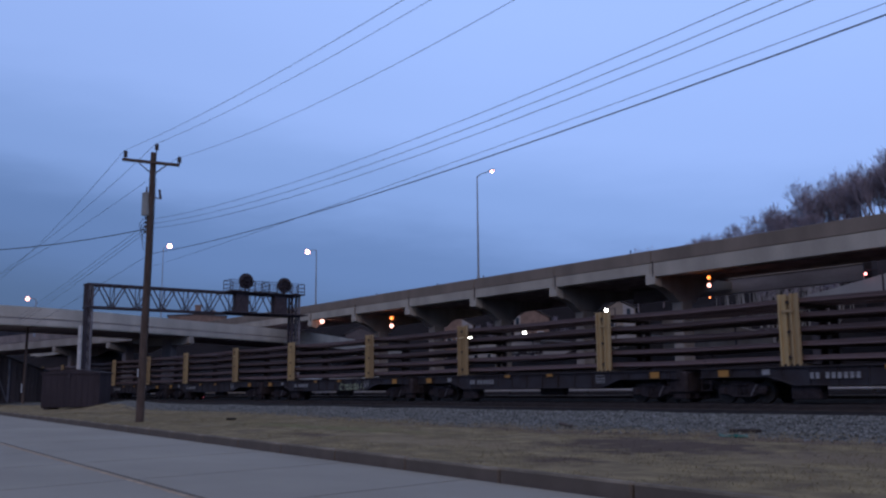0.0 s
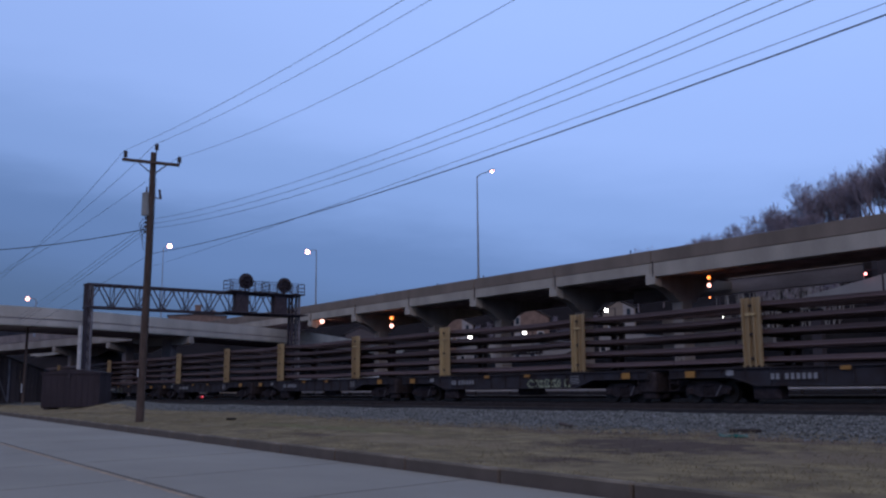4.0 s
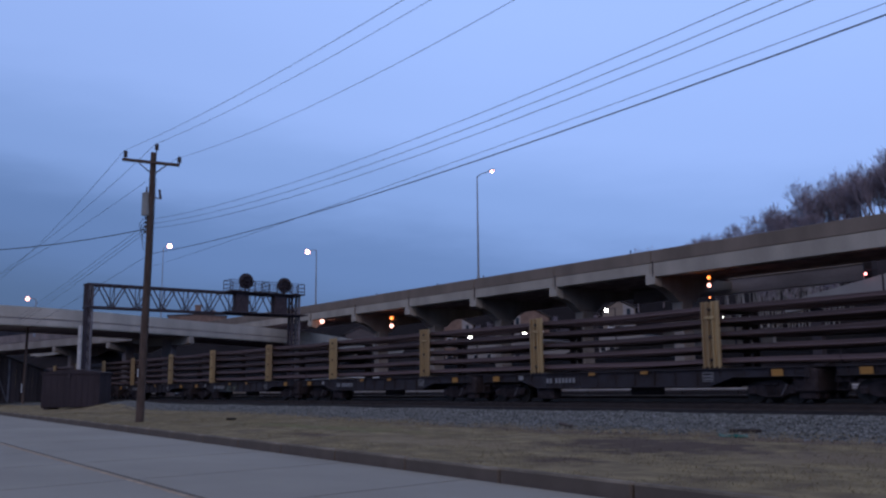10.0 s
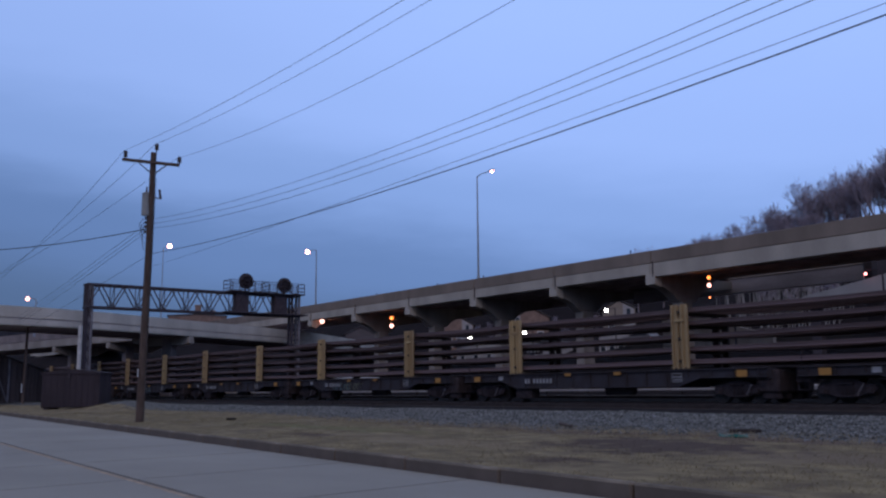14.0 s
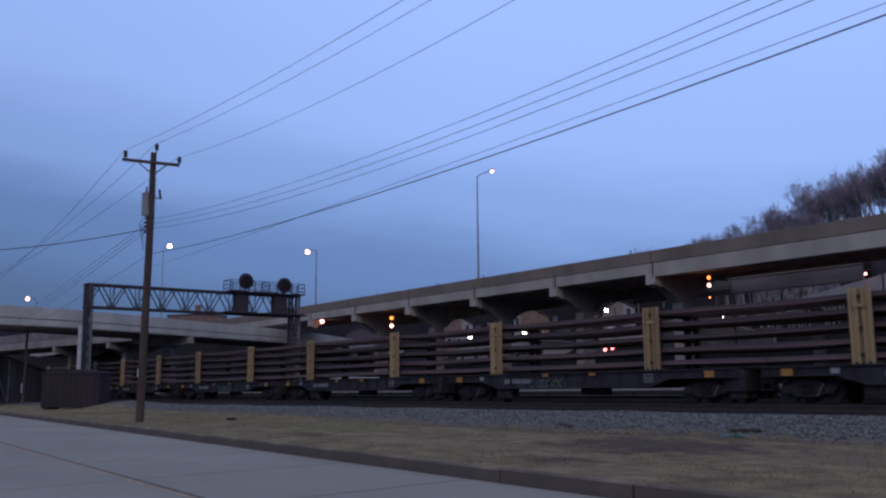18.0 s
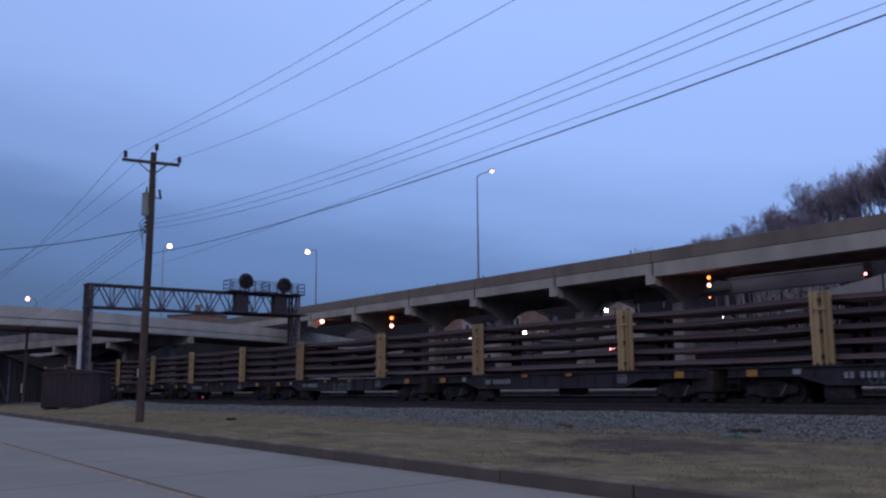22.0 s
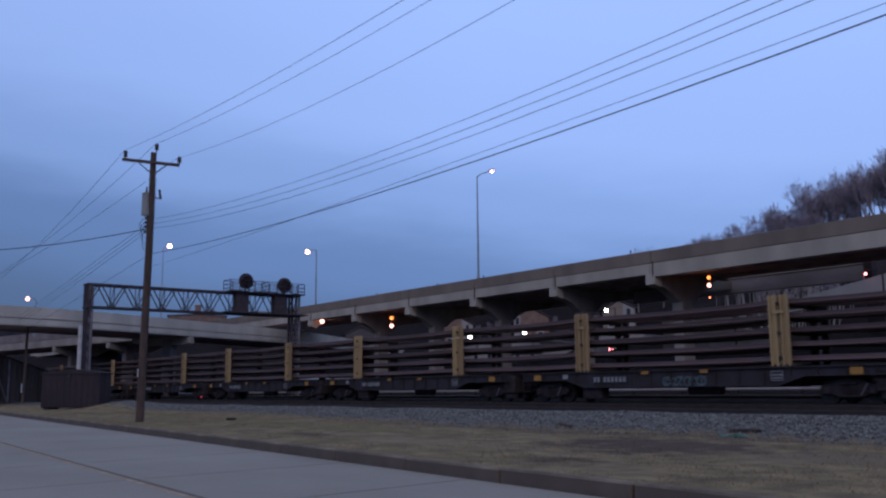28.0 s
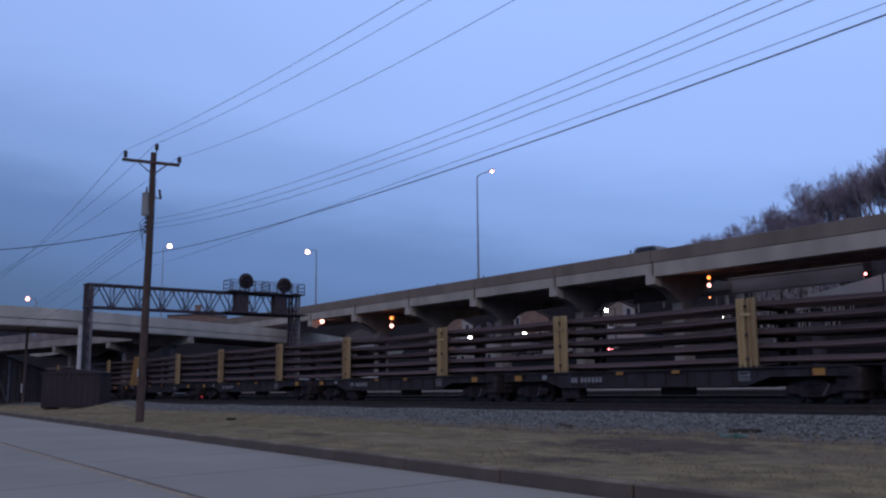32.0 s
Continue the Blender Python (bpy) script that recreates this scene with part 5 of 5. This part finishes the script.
# ---- houses beyond the viaduct ----
def house(name, x, y, w, d, zb, eave, ridge, wall, label, rz=0, cols=3, chimney=(), bay=None):
    h = empty(name, pose(x, y, zb, 0, 0, rz), label=label, category="house", group="houses behind the viaduct")
    t = Shape().plate([(-w / 2, 0), (w / 2, 0), (w / 2, eave), (0, ridge), (-w / 2, eave)], d, "y", d / 2)
    part("wall", t, wall, h)
    for a in (-1, 1):
        p, q = Vector((0, 0, ridge + 0.12)), Vector((a * (w / 2 + 0.35), 0, eave - 0.1))
        s = Shape().add([(p.x, -0.3, p.z), (q.x, -0.3, q.z), (q.x, d + 0.3, q.z), (p.x, d + 0.3, p.z), (p.x, -0.3, p.z + 0.15), (q.x, -0.3, q.z + 0.15), (q.x, d + 0.3, q.z + 0.15), (p.x, d + 0.3, p.z + 0.15)], [(0, 1, 2, 3), (4, 5, 6, 7), (0, 1, 5, 4), (1, 2, 6, 5), (2, 3, 7, 6), (3, 0, 4, 7)])
        part("roof", s, ROOF, h)
    rows = max(1, int(eave // 2.7))
    for r in range(rows):
        for c in range(cols):
            wx, wz = (c + 0.5) / cols * w - w / 2, 1.6 + r * 2.7
            win = part("window", Shape().box((wx, -0.03, wz), (0.98, 0.08, 1.5), 0.01), TRIM, h)
            part("pane", Shape().box((wx, -0.08, wz + 0.34), (0.78, 0.03, 0.58)).box((wx, -0.08, wz - 0.34), (0.78, 0.03, 0.58)), PANE, win)
            part("sill", Shape().box((wx, -0.12, wz - 0.8), (1.15, 0.2, 0.08), 0.01), TRIM, win)
    for cx, cw, ch in chimney:
        part("chimney", Shape().box((cx, d * 0.3, ridge + ch / 2 - 0.3), (cw, cw, ch + 0.6), 0.03).box((cx, d * 0.3, ridge + ch), (cw + 0.2, cw + 0.2, 0.2), 0.02), BRICK, h)
    if bay:
        x0, x1 = bay
        up = lambda x: ridge - (ridge - eave) * abs(x) / (w / 2) - 0.12
        part("bay", Shape().plate([(x0, 0.4), (x1, 0.4), (x1, up(x1))] + ([(0, up(0))] if x0 < 0 < x1 else []) + [(x0, up(x0))], 0.16, "y", -0.1), SIDING, h, "white clapboard strip of the gable")
        part("bay_window", Shape().box(((x0 + x1) / 2, -0.2, eave - 0.5), (0.5, 0.06, 1.0), 0.01), PANE, h)
    return h


house("gable_house", -153.86, 97, 5.85, 4, 6.0, 6.62, 7.97, GREY_SIDING, "dark grey gabled house behind the viaduct", rz=58)
house("gable_house", -119.79, 95, 4.85, 4.5, 5.1, 7.15, 8.48, BRICK, "brick gabled house with a pale strip behind the viaduct", rz=52, bay=(0.5, 2.3))
house("gable_house", -101.96, 95, 5.36, 4.5, 5.2, 7.11, 8.54, BRICK, "brick gabled house with white boarding behind the viaduct", rz=49, cols=2, bay=(-2.6, -1.7))
house("gable_house", -84.32, 95, 4.36, 5, 6.2, 6.12, 7.2, TAN_SIDING, "brown gabled house with a white boarded end", rz=43, cols=2, bay=(0.5, 2.0))
house("low_building", -97.5, 84, 18.0, 6, 4.9, 2.9, 3.7, SIDING, "low pale commercial building with windows", cols=6)
house("low_building", -76.6, 86.5, 7.5, 4, 5.2, 3.0, 3.8, SIDING, "low pale building with a row of windows", cols=5)
house("low_building", -56.5, 87, 9.0, 4, 5.4, 1.6, 2.2, BRICK, "low brick building behind the viaduct", cols=1)
house("brick_block", -224.5, 92, 14.4, 8, 6.0, 15.1, 15.3, BRICK, "far flat-topped brick building with two chimneys", rz=68, cols=5, chimney=((0.1, 1.6, 2.6), (3.9, 1.1, 1.3)))

wall_low = Shape().plate([(-61.4, 3.2), (-48.6, 3.2), (-48.6, 6.4), (-53.0, 7.4), (-53.0, 8.2), (-61.4, 8.7)], 0.5, "y", 76.0)
solid("retaining_wall", wall_low, WALL_STAIN, label="brown-stained concrete retaining wall beyond the viaduct", category="wall", kind="structure")

sign = empty("shop_sign", pose(-84.6, 77.6, 4.9), label="small white-lettered dark sign on two posts", category="sign")
part("board", Shape().box((0, 0, 1.35), (6.4, 0.12, 1.0), 0.02), DARK_STEEL, sign)
for k, (w, x) in enumerate(((0.5, -2.8), (0.35, -2.1), (0.55, -1.5), (0.3, 0.6), (0.45, 1.2), (0.3, 1.9), (0.4, 2.5))):
    part("letter_bar", Shape().box((x, -0.07, 1.35), (w, 0.02, 0.5)), WHITE_PAINT, sign, "white bar of lettering")
for x in (-2.6, 2.6):
    part("sign_post", Shape().tube((x, 0.05, -0.3), (x, 0.05, 1.0), 0.06, n=8), DARK_STEEL, sign)

# sloping wing wall of the street underpass
wing = Shape().plate([(-38.0, 6.9), (-36.1, 7.1), (-30.3, 7.9), (-16.3, 9.8), (-16.3, 11.0), (-30.3, 9.03), (-36.1, 8.02), (-38.0, 7.6)], 0.5, "y", 61.25)
solid("wing_wall", wing, PALE_CONCRETE, label="sloping concrete parapet of a side ramp under the viaduct", category="wall", kind="structure")
for k in range(4):
    x = -36 + 6.0 * k
    # the ramp's shade is put into the piers' colour
    solid("ramp_pier", Shape().box((x, 61.9, 4.6), (0.8, 0.6, 5.0), 0.05), SHADE_BLACK, label="pier under the side ramp, toned dark as in shade", category="pier", kind="structure")
# black wall fills the opening where only deep shade lies
solid("abutment_wall", Shape().box((-14.4, 74.5, 7.2), (48.6, 0.6, 10.0), 0.03), SHADE_BLACK, label="dark wall in place of the shaded opening under the viaduct", category="wall", kind="structure")


# the street climbs behind the viaduct
street = Shape().plate([(-120, 3.0), (20, 3.0), (20, 7.3), (-13, 7.24), (-64.0, 6.9), (-68.4, 6.64), (-78.0, 5.33), (-120, 5.3)], 4.6, "y", 83.0)
solid("side_street", street, ASPHALT, label="dark asphalt street climbing behind the viaduct", category="street", kind="structure")


# ---- trees ----
def tree_shape(seed, height, levels=5, spread=0.48):
    rnd = random.Random(seed)
    trunk, twigs = Shape(), Shape()

    def grow(p, d, length, r, lev):
        q = p + d * length
        if lev <= 2:
            trunk.tube(p, q, r, r * 0.72, 6 if lev < 2 else 5, False)
        else:
            twigs.tube(p, q, r, r * 0.6, 3, False)
        if lev >= levels:
            return
        n = 2 if lev == 0 else rnd.choice((2, 3, 3, 4) if lev < 4 else (2, 3, 3))
        for k in range(n):
            ax = Vector((rnd.gauss(0, 1), rnd.gauss(0, 1), rnd.gauss(0, 0.45)))
            nd = (d + ax.normalized() * rnd.uniform(spread * 0.6, spread * 1.35)).normalized()
            nd.z = max(nd.z + 0.14, -0.05)
            start = p.lerp(q, rnd.uniform(0.55, 1.0)) if k else q
            grow(start, nd.normalized(), length * rnd.uniform(0.62, 0.85), max(0.013, r * rnd.uniform(0.5, 0.68)), lev + 1)

    grow(Vector((0, 0, -0.3)), Vector((rnd.uniform(-0.06, 0.06), rnd.uniform(-0.06, 0.06), 1)).normalized(), height * 0.25, height * 0.014, 0)
    return trunk, twigs


def build_trees():
    kinds = []
    for s, h in ((1, 10.0), (2, 9.0), (5, 11.0), (9, 8.0), (12, 10.0)):
        tr, tw = tree_shape(s, h, 7)
        kinds.append((tr.mesh("trunk", BARK), tw.mesh("crown", TWIG)))
    rnd = random.Random(4)
    protos = []
    for a, b in kinds:
        t = empty("bare_tree", label="leafless winter tree on the wooded hillside", category="tree", group="hillside trees")
        part("trunk", a, None, t)
        part("crown", b, None, t)
        protos.append(t)
    spots = []
    for k in range(132):
        x = -94 + 52 * (k / 132) + rnd.uniform(-1.0, 1.0)
        y = rnd.uniform(116, 128)
        if x < -75 and k % 3:
            continue
        top = np.interp(x, (-104, -92.5, -83.3, -76.5, -70.2, -65.2, -59.2, -50), (22.6, 24.9, 28.1, 28.9, 31.6, 31.8, 34.2, 34.6))
        spots.append((x, y, max(0.25, (1.45 + (top - 1.45) * y / 122 - ground_z(x, y, y)) / 9.6) * (rnd.uniform(0.86, 1.03) if x > -74 else rnd.uniform(0.94, 1.04))))
    for k in range(16):
        spots.append((rnd.uniform(-110, -88), rnd.uniform(118, 130), rnd.uniform(0.75, 0.95)))
    for k in range(26):
        spots.append((rnd.uniform(-66, -40), rnd.uniform(93, 104), rnd.uniform(0.5, 0.75)))
    for k in range(12):
        spots.append((rnd.uniform(-150, -100), rnd.uniform(106, 116), rnd.uniform(0.35, 0.5)))
    used = set()
    for x, y, s in spots:
        i = rnd.randrange(len(protos))
        m = pose(x, y, ground_z(x, y, y) - 0.1, 0, 0, rnd.uniform(0, 360)) @ Matrix.Scale(s, 4)
        if i not in used:
            used.add(i)
            protos[i].matrix_basis = m
        else:
            t = copy_thing(protos[i], pose(0, 0, 0))
            t.matrix_basis = m


build_trees()
# pale saplings and dead stalks on the near slope of the hill
rnd = random.Random(31)
st = Shape()
for k in range(120):
    x, y = rnd.uniform(-64, -50), rnd.uniform(88, 95)
    z = ground_z(x, y, y)
    st.tube((x, y, z - 0.2), (x + rnd.uniform(-0.9, 0.9), y, z + rnd.uniform(3.5, 7.2)), 0.04, 0.015, 4, False)
solid("sapling_stalks", st, PALE_BARK, label="pale bare saplings on the slope", category="saplings", kind="stuff")

# far ridge in the haze
rid = Shape()
n = 60
vs = []
for k in range(n + 1):
    x = -900 + 15 * k
    h = 44 + 31 * (1 - smooth(-560, -330, x)) + 4 * noise.noise((k * 0.11, 2.0, 0)) + 2.5 * noise.noise((k * 0.5, 5.0, 0)) + 1.5 * noise.noise((k * 1.9, 9.0, 0))
    vs += [(x - 300, 330 + 0.15 * x, -2), (x - 300, 330 + 0.15 * x, h)]
rid.add(vs, [(2 * k, 2 * k + 2, 2 * k + 3, 2 * k + 1) for k in range(n)])
solid("backdrop", rid, FAR_WOOD, label="low wooded ridge in the distance", category="hill", kind="structure")


# ---- vehicles ----
def build_vehicle(name, label, tail, paint):
    v = empty(name, label=label, category="car")
    side = [(-2.2, 0.35), (2.2, 0.35), (2.25, 0.85), (1.95, 1.05), (1.1, 1.15), (0.45, 1.72), (-1.4, 1.78), (-2.05, 1.15), (-2.25, 1.0)]
    part("body", Shape().plate(side, 1.76, "y", 0), paint, v)
    for a in (-1, 1):
        g = Shape().plate([(0.95, 1.16), (0.4, 1.62), (-1.3, 1.66), (-1.8, 1.16)], 0.02, "y", a * 0.885)
        part("side_window", g, PANE, v)
        for x in (-1.4, 1.4):
            w = part("wheel", Shape().tube((x, a * 0.72, 0.33), (x, a * 0.92, 0.33), 0.33, n=16), RUBBER, v)
            part("rim", Shape().tube((x, a * 0.9, 0.33), (x, a * 0.93, 0.33), 0.2, n=12), GALV, w)
        part("tail_light", Shape().box((-2.24, a * 0.66, 0.80), (0.1, 0.42, 0.34), 0.02), LAMP_TAIL if tail else LAMP_RED, v)
        part("headlight", Shape().box((2.23, a * 0.66, 0.78), (0.08, 0.28, 0.16), 0.02), LAMP_COOL if tail else GREY_PAINT, v)
    return v


VAN = build_vehicle("highway_car", "dark car driving along the viaduct behind its parapet", False, PAINT_SILVER)
STREET_CAR = build_vehicle("street_car", "dark car with lit tail lights on the street", True, PAINT_SILVER)


# ---- loose things on the verge ----
def ballast_stones():
    rnd = random.Random(77)
    sh = Shape()
    verts, faces = [], []
    for k in range(26000):
        x = 4 - 66 * rnd.random() ** 1.35
        edge = 18.4 + 2.2 * smooth(-22, -45, x)
        y = edge - 0.4 + (25.2 - edge) * rnd.random()
        if y < edge + 0.8 and rnd.random() < 0.6:
            continue
        r = rnd.uniform(0.02, 0.05)
        z = ground_z(x, y, y) + r * 0.3
        o = len(verts)
        a = rnd.uniform(0, 6.28)
        ca, sa = math.cos(a), math.sin(a)
        for dx, dy, dz in ((1, 0, 0), (-1, 0.2, 0), (0.1, 1, 0), (0, -1, 0.1), (0.1, 0, 0.8), (0, 0.1, -0.8)):
            dx, dy, dz = dx * rnd.uniform(0.7, 1.3), dy * rnd.uniform(0.7, 1.3), dz * rnd.uniform(0.7, 1.3)
            verts.append((x + r * (dx * ca - dy * sa), y + r * (dx * sa + dy * ca), z + r * dz))
        faces += [(o, o + 2, o + 4), (o + 2, o + 1, o + 4), (o + 1, o + 3, o + 4), (o + 3, o, o + 4), (o + 2, o, o + 5), (o + 1, o + 2, o + 5), (o + 3, o + 1, o + 5), (o, o + 3, o + 5)]
    me = bpy.data.meshes.new("ballast_stones")
    me.from_pydata(verts, [], faces)
    me.materials.append(STONE)
    tagged(new("ballast_stones", me), label="loose grey ballast stones on the track shoulder", category="gravel", kind="stuff")


def verge_grass():
    rnd = random.Random(5)
    verts, faces = [], []
    for k in range(120000):
        x = 2 - 60 * rnd.random() ** 1.5
        y = kerb_line(x) + 0.2 + (19.6 - kerb_line(x)) * rnd.random()
        if noise.noise((x * 0.35, y * 0.55, 4.0)) + 0.35 * noise.noise((x * 1.6, y * 1.6, 8.0)) < -0.25:
            continue
        if ((x + 12.6) / 3.2) ** 2 + ((y - 15.2) / 1.6) ** 2 < rnd.uniform(-0.1, 0.9):
            continue
        v = y - (kerb_line(x) - 8.72) * (1 - smooth(11.5, 24.0, y))
        z = ground_z(x, max(v, 9.1), y)
        h = rnd.uniform(0.018, 0.05)
        a = rnd.uniform(0, 6.28)
        w = rnd.uniform(0.004, 0.008)
        o = len(verts)
        lx, ly = rnd.uniform(-0.09, 0.09), rnd.uniform(-0.09, 0.09)
        verts += [(x - w * math.cos(a), y - w * math.sin(a), z - 0.01), (x + w * math.cos(a), y + w * math.sin(a), z - 0.01), (x + lx, y + ly, z + h)]
        faces.append((o, o + 1, o + 2))
    me = bpy.data.meshes.new("verge_grass")
    me.from_pydata(verts, [], faces)
    me.materials.append(GRASS)
    tagged(new("verge_grass", me), label="short brown-green winter grass on the verge", category="grass", kind="stuff")


ballast_stones()
verge_grass()


def dry_weeds():
    """Tufts of dead weeds along the edge of the ballast and the kerb."""
    rnd = random.Random(12)
    verts, faces = [], []
    for k in range(640):
        x = 2 - 52 * rnd.random() ** 1.3
        if k % 3:
            y = 18.0 + 2.0 * smooth(-22, -45, x) + rnd.gauss(0, 0.45)
        elif k % 2:
            y = kerb_line(x) + 0.25 + abs(rnd.gauss(0, 0.15))
        else:
            y = 18.3 + 2.0 * smooth(-22, -45, x) + rnd.gauss(0, 0.3)
        v = y - (kerb_line(x) - 8.72) * (1 - smooth(11.5, 24.0, y))
        z = ground_z(x, max(v, 9.1), y) - 0.02
        for b in range(14):
            a, q = rnd.uniform(0, 6.28), rnd.uniform(0.0, 0.12)
            h = rnd.uniform(0.05, 0.16) * (1.5 if k % 3 else 0.8)
            bx, by = x + q * math.cos(a), y + q * math.sin(a)
            o = len(verts)
            w = rnd.uniform(0.003, 0.008)
            verts += [(bx - w, by, z), (bx + w, by, z), (bx + 0.5 * h * math.cos(a) * rnd.random(), by + 0.5 * h * math.sin(a) * rnd.random(), z + h)]
            faces.append((o, o + 1, o + 2))
    me = bpy.data.meshes.new("dry_weeds")
    me.from_pydata(verts, [], faces)
    me.materials.append(SCRUB)
    tagged(new("dry_weeds", me), label="dead tan weeds along the ballast edge", category="weeds", kind="stuff")


dry_weeds()
rnd = random.Random(8)
bits = Shape()
for k in range(26):
    x, y = -6 - 26 * rnd.random(), 19.2 + 5.5 * rnd.random()
    bits.box((x, y, ground_z(x, y, y) + 0.04), (rnd.uniform(0.03, 0.07), rnd.uniform(0.03, 0.05), 0.03), 0, m=Matrix.Rotation(rnd.uniform(0, 3), 3, "Z"))
solid("litter_bits", bits, DIRTY_WHITE, label="pale scraps scattered on the ballast", category="litter", kind="stuff")

sheet = Shape()
pts = [(-0.75, -0.1), (-0.3, -0.28), (0.4, -0.25), (0.9, -0.1), (0.6, 0.15), (0.0, 0.22), (-0.6, 0.12)]
sheet.add([(x * 0.5, y * 0.7, 0.06 + 0.04 * math.sin(x * 5)) for x, y in pts] + [(x * 0.5, y * 0.7, 0.02) for x, y in pts], [tuple(range(7)), tuple(range(7, 14))[::-1]] + [(i, (i + 1) % 7, 7 + (i + 1) % 7, 7 + i) for i in range(7)])
solid("plastic_sheet", sheet, GREEN_SHEET, pose(-12.75, 18.05, ground_z(-12.75, 18.05, 18.05)), label="crumpled green plastic sheet on the ballast", category="litter")
for (x, y, l, a) in ((-13.4, 19.45, 0.75, 30), (-36.5, 16.6, 0.4, 30)):
    solid("scrap_timber", Shape().box((0, 0, 0.05), (l, 0.16, 0.1), 0.012), TIE, pose(x, y, ground_z(x, y, y) + 0.01, 0, 0, a), label="short dark scrap of timber lying on the ballast", category="scrap", group="scrap by the track")


stick = Shape().path([(-1.7, 0.05, 0.06), (-0.6, -0.04, 0.07), (0.5, 0.06, 0.06), (1.7, 0.0, 0.1)], [0.045, 0.055, 0.05, 0.03], 6)
solid("fallen_branch", stick, POLE_WOOD, pose(-19.5, 19.4, ground_z(-19.5, 19.4, 19.4), 0, 0, -38), label="bare dark branch lying across the edge of the ballast", category="branch")


# ---- what moves ----
def motions():
    # the train rolls at a nearly constant 4.5 metres a second
    adv = lambda t: 4.494 * t + 0.00088 * t * t
    ts = [32.0 * i / 8 for i in range(9)]
    for n, car in enumerate(CARS):
        k = N_FIRST + n
        walk(car, [(t, pose(CAR0_X - PITCH * k + adv(t), TRAIN_Y, RAIL_Z)) for t in ts])
    for s in STRINGS:
        walk(s, [(t, pose(CAR0_X + adv(t), TRAIN_Y, RAIL_Z)) for t in ts])
    wt = [0.1 * i for i in range(321)]
    for n, car in enumerate(CARS):
        k = N_FIRST + n
        for w in [o for o in car.children_recursive if o.name.startswith("wheelset")]:
            c = w.matrix_basis.translation.copy()
            walk(w, [(t, pose(c.x, 0, 0.42, 0, math.degrees(adv(t) / 0.42), 0)) for t in wt])
    walk(VAN, [(0.0, pose(-666, 62.8, VIA_TOP - 1.02)), (30.0, pose(-89.6, 62.8, VIA_TOP - 1.02)), (32.0, pose(-51.2, 62.8, VIA_TOP - 1.02))])
    street = [(0.0, -12.0, 7.25), (9.0, -13.0, 7.25), (12.5, -66.9, 6.84), (13.5, -69.4, 6.60), (15.0, -74.0, 5.85), (16.5, -76.2, 5.55), (18.0, -77.8, 5.36), (20.0, -77.9, 5.35), (32.0, -78.2, 5.34)]
    walk(STREET_CAR, [(t, pose(x, 83, z, 0, 0, 205 if t >= 20 else 180)) for t, x, z in street])


motions()
